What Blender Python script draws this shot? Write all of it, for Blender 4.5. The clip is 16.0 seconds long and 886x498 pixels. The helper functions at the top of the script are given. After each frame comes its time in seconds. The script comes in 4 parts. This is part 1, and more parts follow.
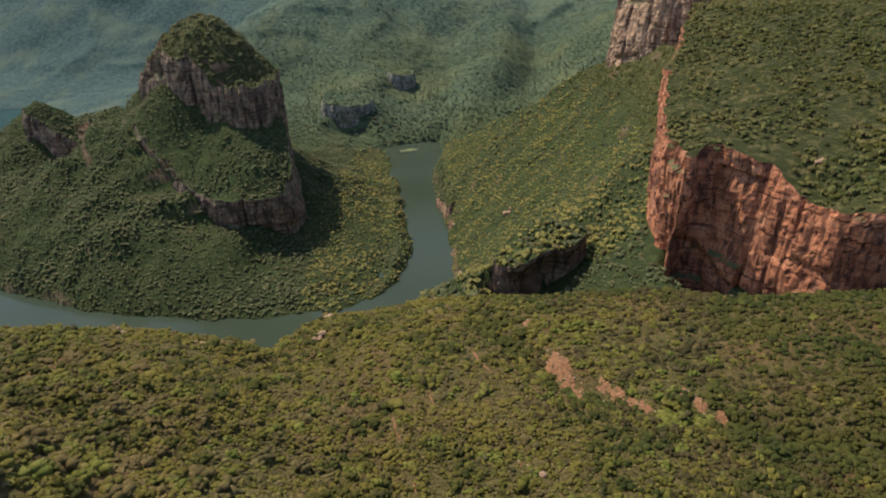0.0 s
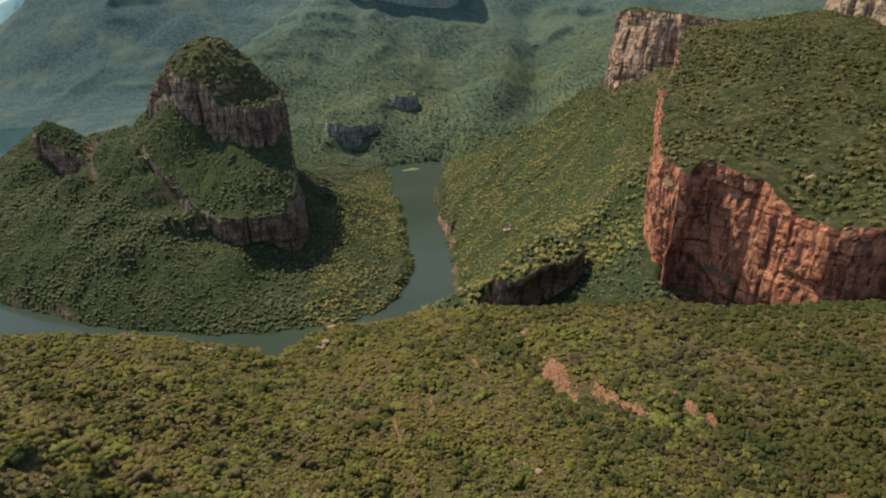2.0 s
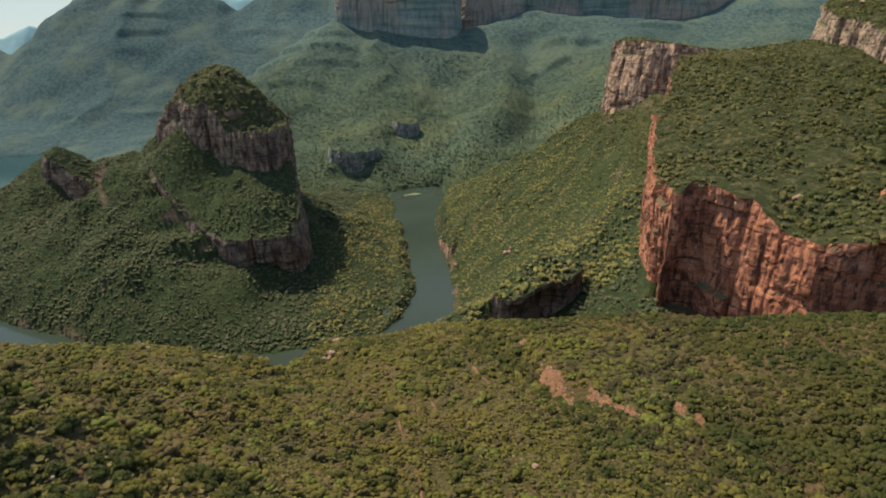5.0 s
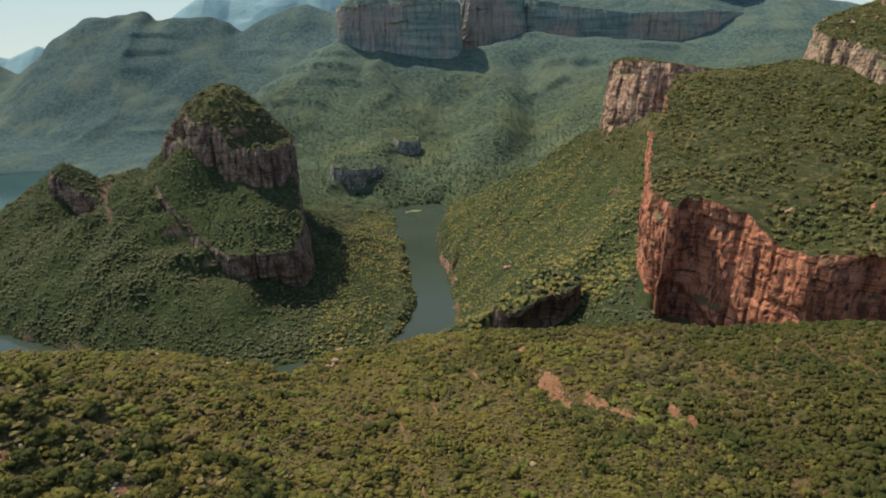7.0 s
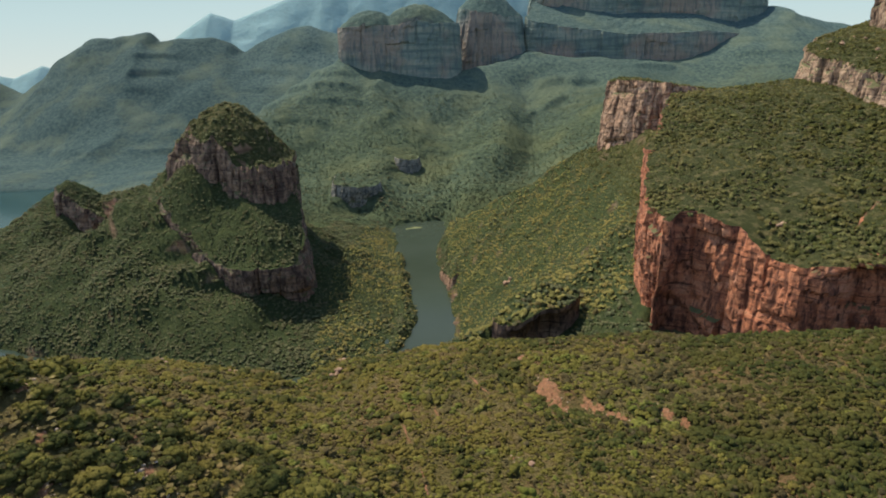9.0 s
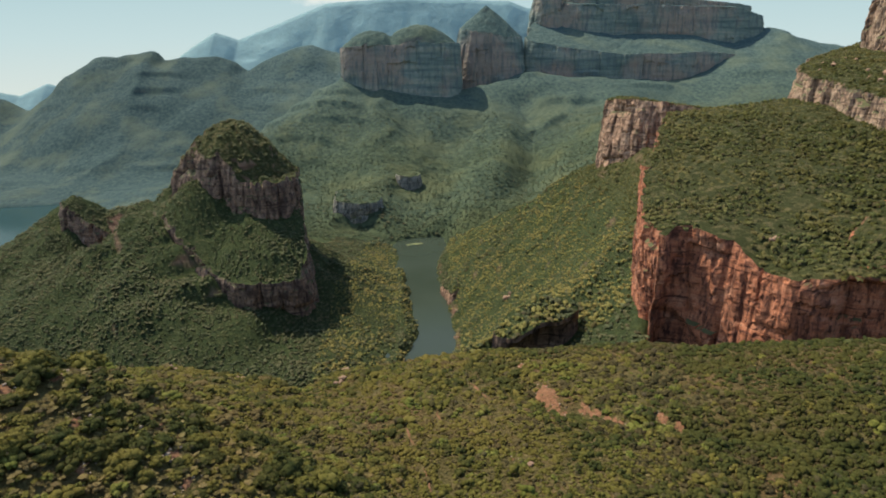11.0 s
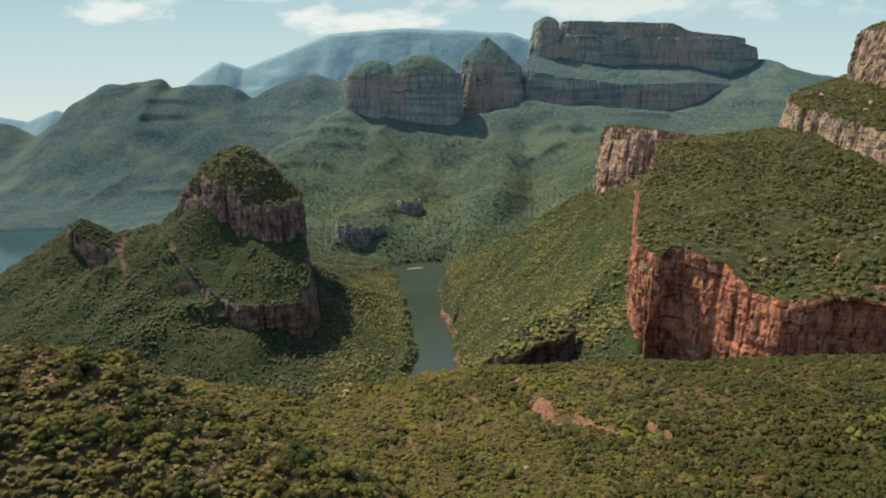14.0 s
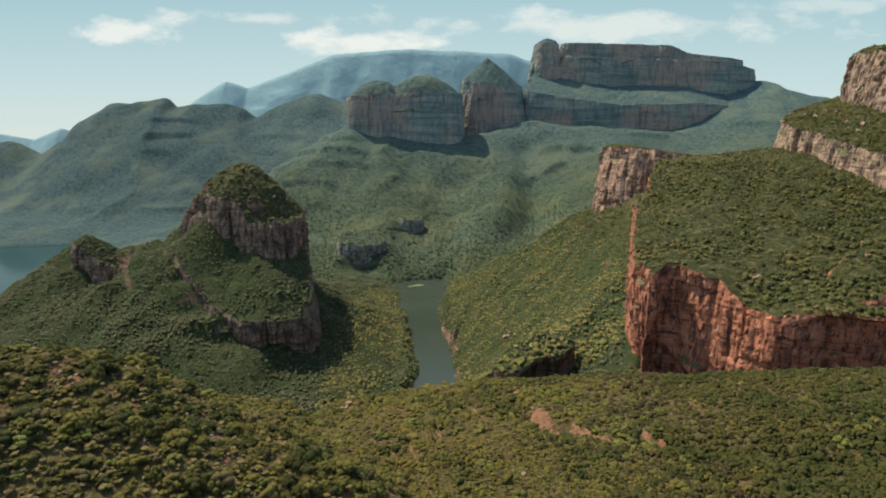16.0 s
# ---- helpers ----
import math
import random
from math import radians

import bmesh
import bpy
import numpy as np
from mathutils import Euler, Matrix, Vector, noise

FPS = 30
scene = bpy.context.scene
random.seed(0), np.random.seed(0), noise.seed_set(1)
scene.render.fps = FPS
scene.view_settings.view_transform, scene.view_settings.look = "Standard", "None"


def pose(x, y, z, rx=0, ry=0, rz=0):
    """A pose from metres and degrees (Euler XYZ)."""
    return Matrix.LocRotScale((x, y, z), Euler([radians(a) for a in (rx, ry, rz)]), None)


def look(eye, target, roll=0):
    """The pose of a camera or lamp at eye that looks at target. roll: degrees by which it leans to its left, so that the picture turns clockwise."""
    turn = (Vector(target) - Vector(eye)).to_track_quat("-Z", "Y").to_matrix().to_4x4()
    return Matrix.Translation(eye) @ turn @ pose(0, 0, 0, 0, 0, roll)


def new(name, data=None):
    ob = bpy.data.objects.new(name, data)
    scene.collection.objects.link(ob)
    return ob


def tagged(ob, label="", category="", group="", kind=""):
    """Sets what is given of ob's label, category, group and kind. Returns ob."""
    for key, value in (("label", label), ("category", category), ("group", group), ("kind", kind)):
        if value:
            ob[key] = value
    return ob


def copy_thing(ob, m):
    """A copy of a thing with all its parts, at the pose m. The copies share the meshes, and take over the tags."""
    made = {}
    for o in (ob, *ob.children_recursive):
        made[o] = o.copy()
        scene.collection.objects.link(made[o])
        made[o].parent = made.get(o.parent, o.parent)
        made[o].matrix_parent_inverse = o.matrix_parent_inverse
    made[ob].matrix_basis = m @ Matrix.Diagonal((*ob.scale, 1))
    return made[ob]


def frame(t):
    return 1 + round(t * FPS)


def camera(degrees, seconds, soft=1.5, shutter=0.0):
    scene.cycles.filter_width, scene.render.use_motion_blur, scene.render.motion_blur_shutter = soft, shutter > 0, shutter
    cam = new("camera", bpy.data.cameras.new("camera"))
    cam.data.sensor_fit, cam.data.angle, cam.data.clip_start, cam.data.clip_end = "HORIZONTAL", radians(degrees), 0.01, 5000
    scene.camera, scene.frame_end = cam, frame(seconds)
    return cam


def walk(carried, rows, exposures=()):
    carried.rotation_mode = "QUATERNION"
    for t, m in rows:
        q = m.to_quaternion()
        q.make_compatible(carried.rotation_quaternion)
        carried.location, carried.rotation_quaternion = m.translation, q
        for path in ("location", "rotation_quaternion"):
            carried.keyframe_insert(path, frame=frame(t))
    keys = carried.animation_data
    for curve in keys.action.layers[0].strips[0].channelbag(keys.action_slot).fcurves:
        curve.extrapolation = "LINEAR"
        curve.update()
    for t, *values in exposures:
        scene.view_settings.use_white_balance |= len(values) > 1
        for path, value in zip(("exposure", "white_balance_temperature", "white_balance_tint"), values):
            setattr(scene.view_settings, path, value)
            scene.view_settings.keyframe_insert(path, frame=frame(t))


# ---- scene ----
cam = camera(74.3, 16.0, soft=1.9)
PATH = [
    (0, (2.307, 116.688, 485.798), (2.328, 118.484, 484.917), -1.1),
    (0.5, (2.573, 112.972, 485.781), (2.593, 114.775, 484.917), -1.0),
    (1, (2.754, 109.303, 485.751), (2.772, 111.114, 484.903), -1.0),
    (1.5, (2.818, 105.716, 485.709), (2.835, 107.535, 484.876), -1.0),
    (2, (2.779, 102.181, 485.649), (2.796, 104.006, 484.832), -1.0),
    (2.5, (2.659, 98.688, 485.575), (2.676, 100.52, 484.772), -1.0),
    (3, (2.489, 95.229, 485.492), (2.507, 97.067, 484.703), -1.0),
    (3.5, (2.299, 91.801, 485.402), (2.317, 93.644, 484.627), -0.9),
    (4, (2.133, 88.372, 485.281), (2.15, 90.221, 484.52), -1.0),
    (6.5, (1.476, 71.227, 483.774), (1.491, 73.105, 483.085), -0.9),
    (7, (1.336, 67.704, 483.656), (1.351, 69.587, 482.982), -0.9),
    (7.5, (1.163, 64.083, 483.568), (1.178, 65.971, 482.909), -0.9),
    (8, (0.93, 60.382, 483.486), (0.944, 62.276, 482.843), -0.9),
    (8.5, (0.574, 56.688, 483.435), (0.589, 58.586, 482.806), -0.9),
    (9, (0.144, 52.992, 483.389), (0.161, 54.895, 482.774), -0.9),
    (11.5, (-2.094, 34.435, 482.874), (-2.075, 36.36, 482.331), -0.6),
    (12, (-2.35, 30.755, 482.805), (-2.33, 32.683, 482.277), -0.5),
    (12.5, (-2.455, 27.129, 482.742), (-2.434, 29.062, 482.229), -0.4),
    (13, (-2.501, 23.5, 482.682), (-2.48, 25.437, 482.184), -0.3),
    (13.5, (-2.511, 19.854, 482.635), (-2.491, 21.794, 482.15), -0.4),
    (14, (-2.516, 16.176, 482.594), (-2.497, 18.12, 482.124), -0.4),
    (14.5, (-2.53, 12.519, 482.579), (-2.512, 14.467, 482.124), -0.3),
    (15, (-2.578, 8.892, 482.598), (-2.56, 10.843, 482.157), -0.3),
    (15.5, (-2.632, 5.35, 482.652), (-2.616, 7.304, 482.226), -0.3),
    (16, (-2.671, 1.862, 482.726), (-2.655, 3.82, 482.318), -0.2),
]
walk(cam, [(t, look(eye, target, roll)) for t, eye, target, roll in PATH],
     [(0.0, 1.0), (16.0, 1.04)])

# ---------------------------------------------------------------- light
SUN_EL, SUN_AZ = 56.0, -50.0          # degrees above the horizon; from ahead (+y), to the left
world = bpy.data.worlds.new("sky")
scene.world = world
world.use_nodes = True
wn = world.node_tree
wn.nodes.clear()
w_out = wn.nodes.new("ShaderNodeOutputWorld")
w_bg = wn.nodes.new("ShaderNodeBackground")
w_sky = wn.nodes.new("ShaderNodeTexSky")
w_sky.sky_type = "NISHITA"
w_sky.sun_disc = False
w_sky.sun_elevation = radians(SUN_EL)
w_sky.sun_rotation = radians(SUN_AZ)
w_sky.altitude = 300.0
w_sky.air_density = 1.0
w_sky.dust_density = 0.8
w_sky.ozone_density = 1.0
w_bg.inputs["Strength"].default_value = 0.15
wn.links.new(w_sky.outputs[0], w_bg.inputs[0])
wn.links.new(w_bg.outputs[0], w_out.inputs[0])

sun_data = bpy.data.lights.new("sun", "SUN")
sun_data.energy = 3.65
sun_data.angle = radians(0.6)
sun_data.color = (1.0, 0.935, 0.79)
sun = new("sun", sun_data)
to_sun = Vector((math.sin(radians(SUN_AZ)) * math.cos(radians(SUN_EL)),
                 math.cos(radians(SUN_AZ)) * math.cos(radians(SUN_EL)), math.sin(radians(SUN_EL))))
sun.matrix_world = look(to_sun * 3000, (0, 0, 0))

# ---------------------------------------------------------------- noise on arrays
def hashed(ix, iy, iz, seed):
    h = (ix * 374761393 + iy * 668265263 + iz * 2147483647 + seed * 1274126177) & 0xFFFFFFFF
    h = ((h ^ (h >> 13)) * 1274126177) & 0xFFFFFFFF
    h = (h ^ (h >> 16)) & 0xFFFFFF
    return h / float(0xFFFFFF) * 2 - 1


def vnoise(x, y, z=0.0, seed=0):
    """Smooth value noise, -1 to 1."""
    x, y, z = np.broadcast_arrays(np.asarray(x, float), np.asarray(y, float), np.asarray(z, float))
    fx, fy, fz = np.floor(x), np.floor(y), np.floor(z)
    ix, iy, iz = fx.astype(np.int64), fy.astype(np.int64), fz.astype(np.int64)
    u, v, w = x - fx, y - fy, z - fz
    u, v, w = (q * q * (3 - 2 * q) for q in (u, v, w))
    total = 0
    for a in (0, 1):
        for b in (0, 1):
            for c in (0, 1):
                k = (u if a else 1 - u) * (v if b else 1 - v) * (w if c else 1 - w)
                total = total + k * hashed(ix + a, iy + b, iz + c, seed)
    return total


def fbm(x, y, z=0.0, octaves=4, seed=0, gain=0.5):
    total, amp, f = 0, 1.0, 1.0
    for o in range(octaves):
        total = total + amp * vnoise(np.asarray(x) * f, np.asarray(y) * f, np.asarray(z) * f, seed + 17 * o)
        amp, f = amp * gain, f * 2.03
    return total


# ---------------------------------------------------------------- the lie of the land
SHORE = [(-128, 1788), (-122, 1689), (-87, 1458), (-59, 1249), (-43, 1101), (-60, 1003), (-85, 943), (-136, 905), (-185, 884),
         (-236, 877), (-323, 878), (-412, 885), (-504, 897), (-558, 917), (-667, 966), (-738, 988), (-900, 1060), (-1060, 1200),
         (-1170, 1400), (-1270, 1640), (-1330, 1900), (-1420, 2200), (-1560, 2440), (-1820, 2385), (-2300, 2300), (-3000, 2200),
         (-3000, 1100), (-1500, 1000), (-1050, 930), (-740, 860), (-520, 820), (-360, 770), (-211, 725), (-130, 790), (-60, 850),
         (2, 907), (27, 998), (31, 1109), (23, 1215), (7, 1341), (-5, 1502), (0, 1600), (30, 1750), (15, 1850), (-80, 1826)]


def signed(poly, x, y):
    """Distance to a closed outline: positive inside."""
    p = np.array(poly, float)
    q = np.roll(p, -1, 0)
    best = np.full(np.shape(x), 1e18)
    inside = np.zeros(np.shape(x), bool)
    for (ax, ay), (bx, by) in zip(p, q):
        dx, dy = bx - ax, by - ay
        t = np.clip(((x - ax) * dx + (y - ay) * dy) / (dx * dx + dy * dy), 0, 1)
        best = np.minimum(best, (x - ax - t * dx) ** 2 + (y - ay - t * dy) ** 2)
        if ay != by:
            cross = ((ay > y) != (by > y)) & (x < dx * (y - ay) / (by - ay) + ax)
            inside ^= cross
    d = np.sqrt(best)
    return np.where(inside, d, -d)


def ridge(x, y, line, slope, r=25.0):
    """Height of a ridge whose crest follows line (x, y, z) and whose flanks fall by slope."""
    best = np.full(np.shape(x), -1e9)
    for (ax, ay, az), (bx, by, bz) in zip(line, line[1:]):
        dx, dy = bx - ax, by - ay
        t = np.clip(((x - ax) * dx + (y - ay) * dy) / (dx * dx + dy * dy), 0, 1)
        d = np.hypot(x - ax - t * dx, y - ay - t * dy)
        best = np.maximum(best, az + t * (bz - az) - slope * (np.sqrt(d * d + r * r) - r))
    return best


def spine(x, y, line, slope, r=25.0, grip=5.0):
    """As ridge, but the flanks take their height from the crest beside them."""
    top, weight = 0.0, 0.0
    for (ax, ay, az), (bx, by, bz) in zip(line, line[1:]):
        dx, dy = bx - ax, by - ay
        t = np.clip(((x - ax) * dx + (y - ay) * dy) / (dx * dx + dy * dy), 0, 1)
        d = np.hypot(x - ax - t * dx, y - ay - t * dy)
        w = 1.0 / (d + 8.0) ** grip
        top = top + w * (az + t * (bz - az) - slope * (np.sqrt(d * d + r * r) - r))
        weight = weight + w
    return top / weight


def smax(a, b, k=12.0):
    h = np.clip(0.5 + 0.5 * (a - b) / k, 0, 1)
    return b + (a - b) * h + k * h * (1 - h)


def smin(a, b, k=12.0):
    return -smax(-a, -b, k)


def softplus(v, k=18.0):
    return k * np.log1p(np.exp(np.clip(v / k, -40, 40)))


NEAR_CREST = [(-420, -60, 470), (-270, 60, 440), (-154, 200, 405), (-156, 300, 336), (-164, 380, 294), (-205, 425, 280), (-245, 500, 222)]
NEAR_SIDE = [(-195, 395, 289), (-300, 410, 288), (-560, 400, 295)]
BUTTE_RIDGE = [(-1330, 1560, 5), (-1160, 1510, 50), (-1030, 1490, 104), (-920, 1478, 178), (-800, 1474, 172), (-705, 1425, 206), (-600, 1360, 244), (-520, 1300, 232)]
WEST_SPUR = [(420, 1250, 360), (342, 1250, 338), (271, 1250, 296), (169, 1400, 204), (78, 1500, 138), (8, 1570, 60)]
CAVE_SPUR = [(330, 720, 320), (238, 722, 282), (165, 742, 232), (108, 745, 200), (80, 748, 165), (58, 760, 110)]
WEST_FLANK = [(226, 716, 262), (262, 815, 322), (304, 900, 356), (352, 1000, 388), (400, 1250, 338)]
FRONT_FOOT = [(198, 668, 246), (210, 630, 230), (224, 604, 219), (256, 604, 206), (284, 578, 198), (310, 536, 186), (336, 510, 178), (480, 450, 222), (800, 340, 260)]
ROND_SPUR = [(-420, 3150, 470), (-300, 2900, 400), (-215, 2600, 300), (-190, 2350, 180), (-240, 2090, 112), (-265, 1960, 92), (-270, 1905, 25)]
ROND_EAST = [(-440, 3010, 478), (120, 3010, 440), (500, 3120, 500), (1500, 3160, 452), (2300, 3150, 400)]
ROND_GAP = [(480, 3200, 520), (330, 2700, 300), (260, 2300, 190), (240, 1950, 120)]
ROND_WEST = [(-400, 3010, 480), (-470, 2880, 412), (-560, 2750, 350), (-650, 2650, 306), (-740, 2580, 255), (-860, 2480, 180), (-1000, 2350, 80)]
MESA_END = [(1700, 3480, 700), (1850, 3500, 735), (2230, 3480, 640), (2700, 3480, 520)]
EAST_SPUR = [(900, 3150, 430), (800, 2500, 330), (700, 2000, 260)]
LEFT_RANGE = [(-3800, 3430, 262), (-3230, 3600, 316), (-2760, 3600, 345), (-2637, 3600, 405), (-2536, 3600, 408), (-2393, 3600, 340), (-2246, 3600, 425), (-2113, 3600, 540),
              (-1935, 3600, 622), (-1596, 3600, 662), (-1560, 3600, 625), (-1447, 3600, 642), (-1263, 3600, 638), (-1163, 3600, 628), (-1083, 3600, 572), (-893, 3650, 650), (-720, 3700, 690), (-560, 3700, 640)]
LEFT_SPURS = [[(-2080, 3560, 470), (-2060, 3200, 220), (-2150, 2800, 60)], [(-1640, 3600, 610), (-1480, 3200, 340), (-1420, 2780, 110)],
              [(-1250, 3650, 560), (-1230, 3250, 300), (-1240, 2850, 90)]]


GULLY = [(30, 470), (47, 405), (57, 374), (82, 350), (108, 326), (146, 305), (260, 250)]
CAVE_FLOOR = [(72, 640), (78, 702), (92, 726), (130, 726), (140, 706), (142, 640)]


def land(x, y):
    """The ground's height."""
    x, y = np.asarray(x, float), np.asarray(y, float)
    wob = fbm(x / 90, y / 90, 0, 4, 3)
    d = -signed(SHORE, x + 7 * vnoise(x / 23, y / 23, 0, 8), y + 7 * vnoise(x / 23, y / 23, 5, 9))
    far = np.clip((y - 1700) / 900, 0, 1)
    base = 0.22 * d / (1 + np.abs(d) / 900) + 6 * wob
    # foreground shoulder
    tilt = 297 - 0.14 * (y - 290) + 0.08 * (x - 44) + 0.05 * np.clip(x - 150, 0, 250)
    edge = 462 - 0.20 * np.clip(-x - 20, 0, 200) - 0.34 * np.clip(x - 160, 0, 400)
    brow = edge + 8 + 96 * np.clip((200 - x) / 90, 0, 1) * np.clip((x + 150) / 60, 0, 1)
    near = tilt - 0.36 * softplus(y - edge, 14) - 0.60 * softplus(y - brow, 14) - 0.25 * softplus(-x - 260, 40) + 2.2 * fbm(x / 45, y / 45, 0, 3, 21)
    gully = 7 * np.exp(-(ridge_gap(x, y, GULLY) / 11) ** 2)
    near = near - gully
    lobe = smax(spine(x, y, NEAR_CREST, 0.42, 30), ridge(x, y, NEAR_SIDE, 0.5, 40), 10) + 3.0 * fbm(x / 40, y / 40, 0, 3, 5) \
        - 0.6 * softplus(y - 440 + 0.06 * (x + 200))
    near = smax(near, lobe, 8)
    near = near - 14 * np.exp(-(ridge_gap(x, y, [(-84, 425), (-112, 465), (-145, 520), (-190, 640)]) / 24) ** 2)
    h = smax(base, near, 10)
    # the peninsula under the butte, with its gullies
    rib = 1 + 0.12 * fbm(x / 60, y / 60, 0, 3, 33)
    pen = ridge(x, y, BUTTE_RIDGE, 0.58, 40) * rib + 8 * wob
    pen = pen - 9 * np.abs(vnoise(x / 70 + 0.3 * y / 70, y / 260, 0, 14))
    h = smax(h, pen, 25)
    # slopes under the canyon rim
    for line, s, r in ((WEST_SPUR, 0.8, 18), (CAVE_SPUR, 0.75, 14), (WEST_FLANK, 0.92, 30), (FRONT_FOOT, 0.7, 20)):
        h = smax(h, ridge(x, y, line, s, r) + 7 * wob, 10)
    bite = signed(CAVE_FLOOR, x, y)
    h = h + (np.minimum(h, 114 + np.maximum(0.92 * np.clip(x - 108, 0, 200), np.maximum(-bite, 0))) - h) * np.maximum(np.clip((732 - y) / 18, 0, 1), np.clip((x - 112) / 20, 0, 1))
    # massif with the round peaks
    m = ridge(x, y, ROND_SPUR, 0.6, 60)
    for line, s, r in ((ROND_WEST, 0.62, 25), (ROND_EAST, 0.6, 60), (ROND_GAP, 0.42, 60), (EAST_SPUR, 0.45, 60), (MESA_END, 0.5, 60)):
        m = smax(m, ridge(x, y, line, s, r), 40)
    m = m + far * (9 * fbm(x / 260, y / 260, 0, 3, 51) - 15 * np.abs(vnoise(x / 150 + 0.5 * fbm(x / 200, y / 200, 0, 2, 54), y / 700, 0, 52)) + 2.5 * fbm(x / 45, y / 45, 0, 3, 53))
    step = 70.0
    q = m / step + 0.4 * vnoise(x / 300, y / 300, 0, 77) + 0.12 * vnoise(x / 60, y / 60, 0, 79)
    m = m + far * 0.26 * np.clip(0.1 + vnoise(x / 220, y / 220, 0, 71) * 2.0, 0, 1) * step * (np.floor(q) + np.clip((q - np.floor(q)) * 6.0, 0, 1) - q)
    # the ravine between the round peaks and the mesa
    m = m - 48 * np.exp(-(ridge_gap(x, y, [(420, 2900), (409, 2596), (372, 2300), (230, 2000)]) / 75) ** 2)
    h = smax(h, m, 25)
    l = spine(x, y, LEFT_RANGE, 0.6, 30, 6.0)
    for line in LEFT_SPURS:
        l = smax(l, ridge(x, y, line, 0.55, 50), 30)
    l = l + (14 * fbm(x / 260, y / 260, 0, 3, 61) - 26 * np.abs(vnoise(x / 330 + 0.6 * fbm(x / 240, y / 240, 0, 2, 64), y / 700, 0, 62))) * np.clip((y - 2350) / 400, 0, 1)
    q = l / 85 + 0.10 * vnoise(x / 500, y / 500, 0, 78) + 0.06 * vnoise(x / 70, y / 70, 0, 80)
    l = l + 0.22 * np.clip(vnoise(x / 300, y / 300, 0, 72) * 1.8, 0, 1) * 85 * (np.floor(q) + np.clip((q - np.floor(q)) * 6.0, 0, 1) - q)
    l = l + 3 * fbm(x / 60, y / 60, 0, 3, 65) * np.clip((y - 2350) / 400, 0, 1)
    h = smax(h, l, 25)
    # hollows under the outcrop, the terrace and the red wall
    for cx, cy, rx, ry, low in ((-255, 1848, 78, 58, 16), (-105, 2146, 62, 48, 84), (-505, 1122, 66, 42, 112), (-400, 1056, 74, 36, 72), (258, 614, 34, 30, 180)):
        h = h - np.maximum(h - low, 0) * np.exp(-(((x - cx) / rx) ** 2 + ((y - cy) / ry) ** 2) ** 2)
    # the drop under the fluted spur
    foot = 112 - 0.60 * (x + 860) - 0.25 * np.clip(1400 - y, 0, 200)
    h = h - np.maximum(h - foot, 0) * np.exp(-(((x + 838) / 92) ** 2 + ((y - 1345) / 86) ** 2) ** 2)
    # never above the shore's own slope
    bank = 0.95 * d - 1.0 + 3.0 * np.clip(d / 12, 0, 1) * (1 + wob)
    h = np.where(y > 600, smin(h, bank, 6), h)
    return np.maximum(h, -25)


def ridge_gap(x, y, line):
    best = np.full(np.shape(x), 1e9)
    for (ax, ay), (bx, by) in zip(line, line[1:]):
        dx, dy = bx - ax, by - ay
        t = np.clip(((x - ax) * dx + (y - ay) * dy) / (dx * dx + dy * dy), 0, 1)
        best = np.minimum(best, np.hypot(x - ax - t * dx, y - ay - t * dy))
    return best


# ---------------------------------------------------------------- materials
def shader(name):
    m = bpy.data.materials.new(name)
    m.use_nodes = True
    nt = m.node_tree
    b = nt.nodes["Principled BSDF"]
    b.inputs["Specular IOR Level"].default_value = 0.2
    return m, nt, b


def noise_tex(nt, vec, scale, detail=4.0, rough=0.55, stretch=None):
    if stretch is not None:
        mp = nt.nodes.new("ShaderNodeMapping")
        mp.inputs["Scale"].default_value = stretch
        nt.links.new(vec, mp.inputs[0])
        vec = mp.outputs[0]
    n = nt.nodes.new("ShaderNodeTexNoise")
    n.inputs["Scale"].default_value = scale
    n.inputs["Detail"].default_value = detail
    n.inputs["Roughness"].default_value = rough
    nt.links.new(vec, n.inputs["Vector"])
    return n.outputs["Fac"]


def ramp(nt, fac, stops):
    r = nt.nodes.new("ShaderNodeValToRGB")
    el = r.color_ramp.elements
    while len(el) < len(stops):
        el.new(0.5)
    for e, (p, c) in zip(el, stops):
        e.position, e.color = p, (*c, 1)
    nt.links.new(fac, r.inputs[0])
    return r.outputs[0]


def grey(v):
    return (v, v, v)


def mix(nt, fac, a, b, blend="MIX"):
    n = nt.nodes.new("ShaderNodeMix")
    n.data_type, n.blend_type = "RGBA", blend
    for sock, v in ((n.inputs[0], fac), (n.inputs[6], a), (n.inputs[7], b)):
        if isinstance(v, (int, float)):
            sock.default_value = v
        elif isinstance(v, tuple):
            sock.default_value = (*v, 1)
        else:
            nt.links.new(v, sock)
    return n.outputs[2]


def bump(nt, b, height, strength, distance):
    n = nt.nodes.new("ShaderNodeBump")
    n.inputs["Strength"].default_value = strength
    n.inputs["Distance"].default_value = distance
    nt.links.new(height, n.inputs["Height"])
    nt.links.new(n.outputs[0], b.inputs["Normal"])


def place(nt):
    return nt.nodes.new("ShaderNodeNewGeometry").outputs["Position"]


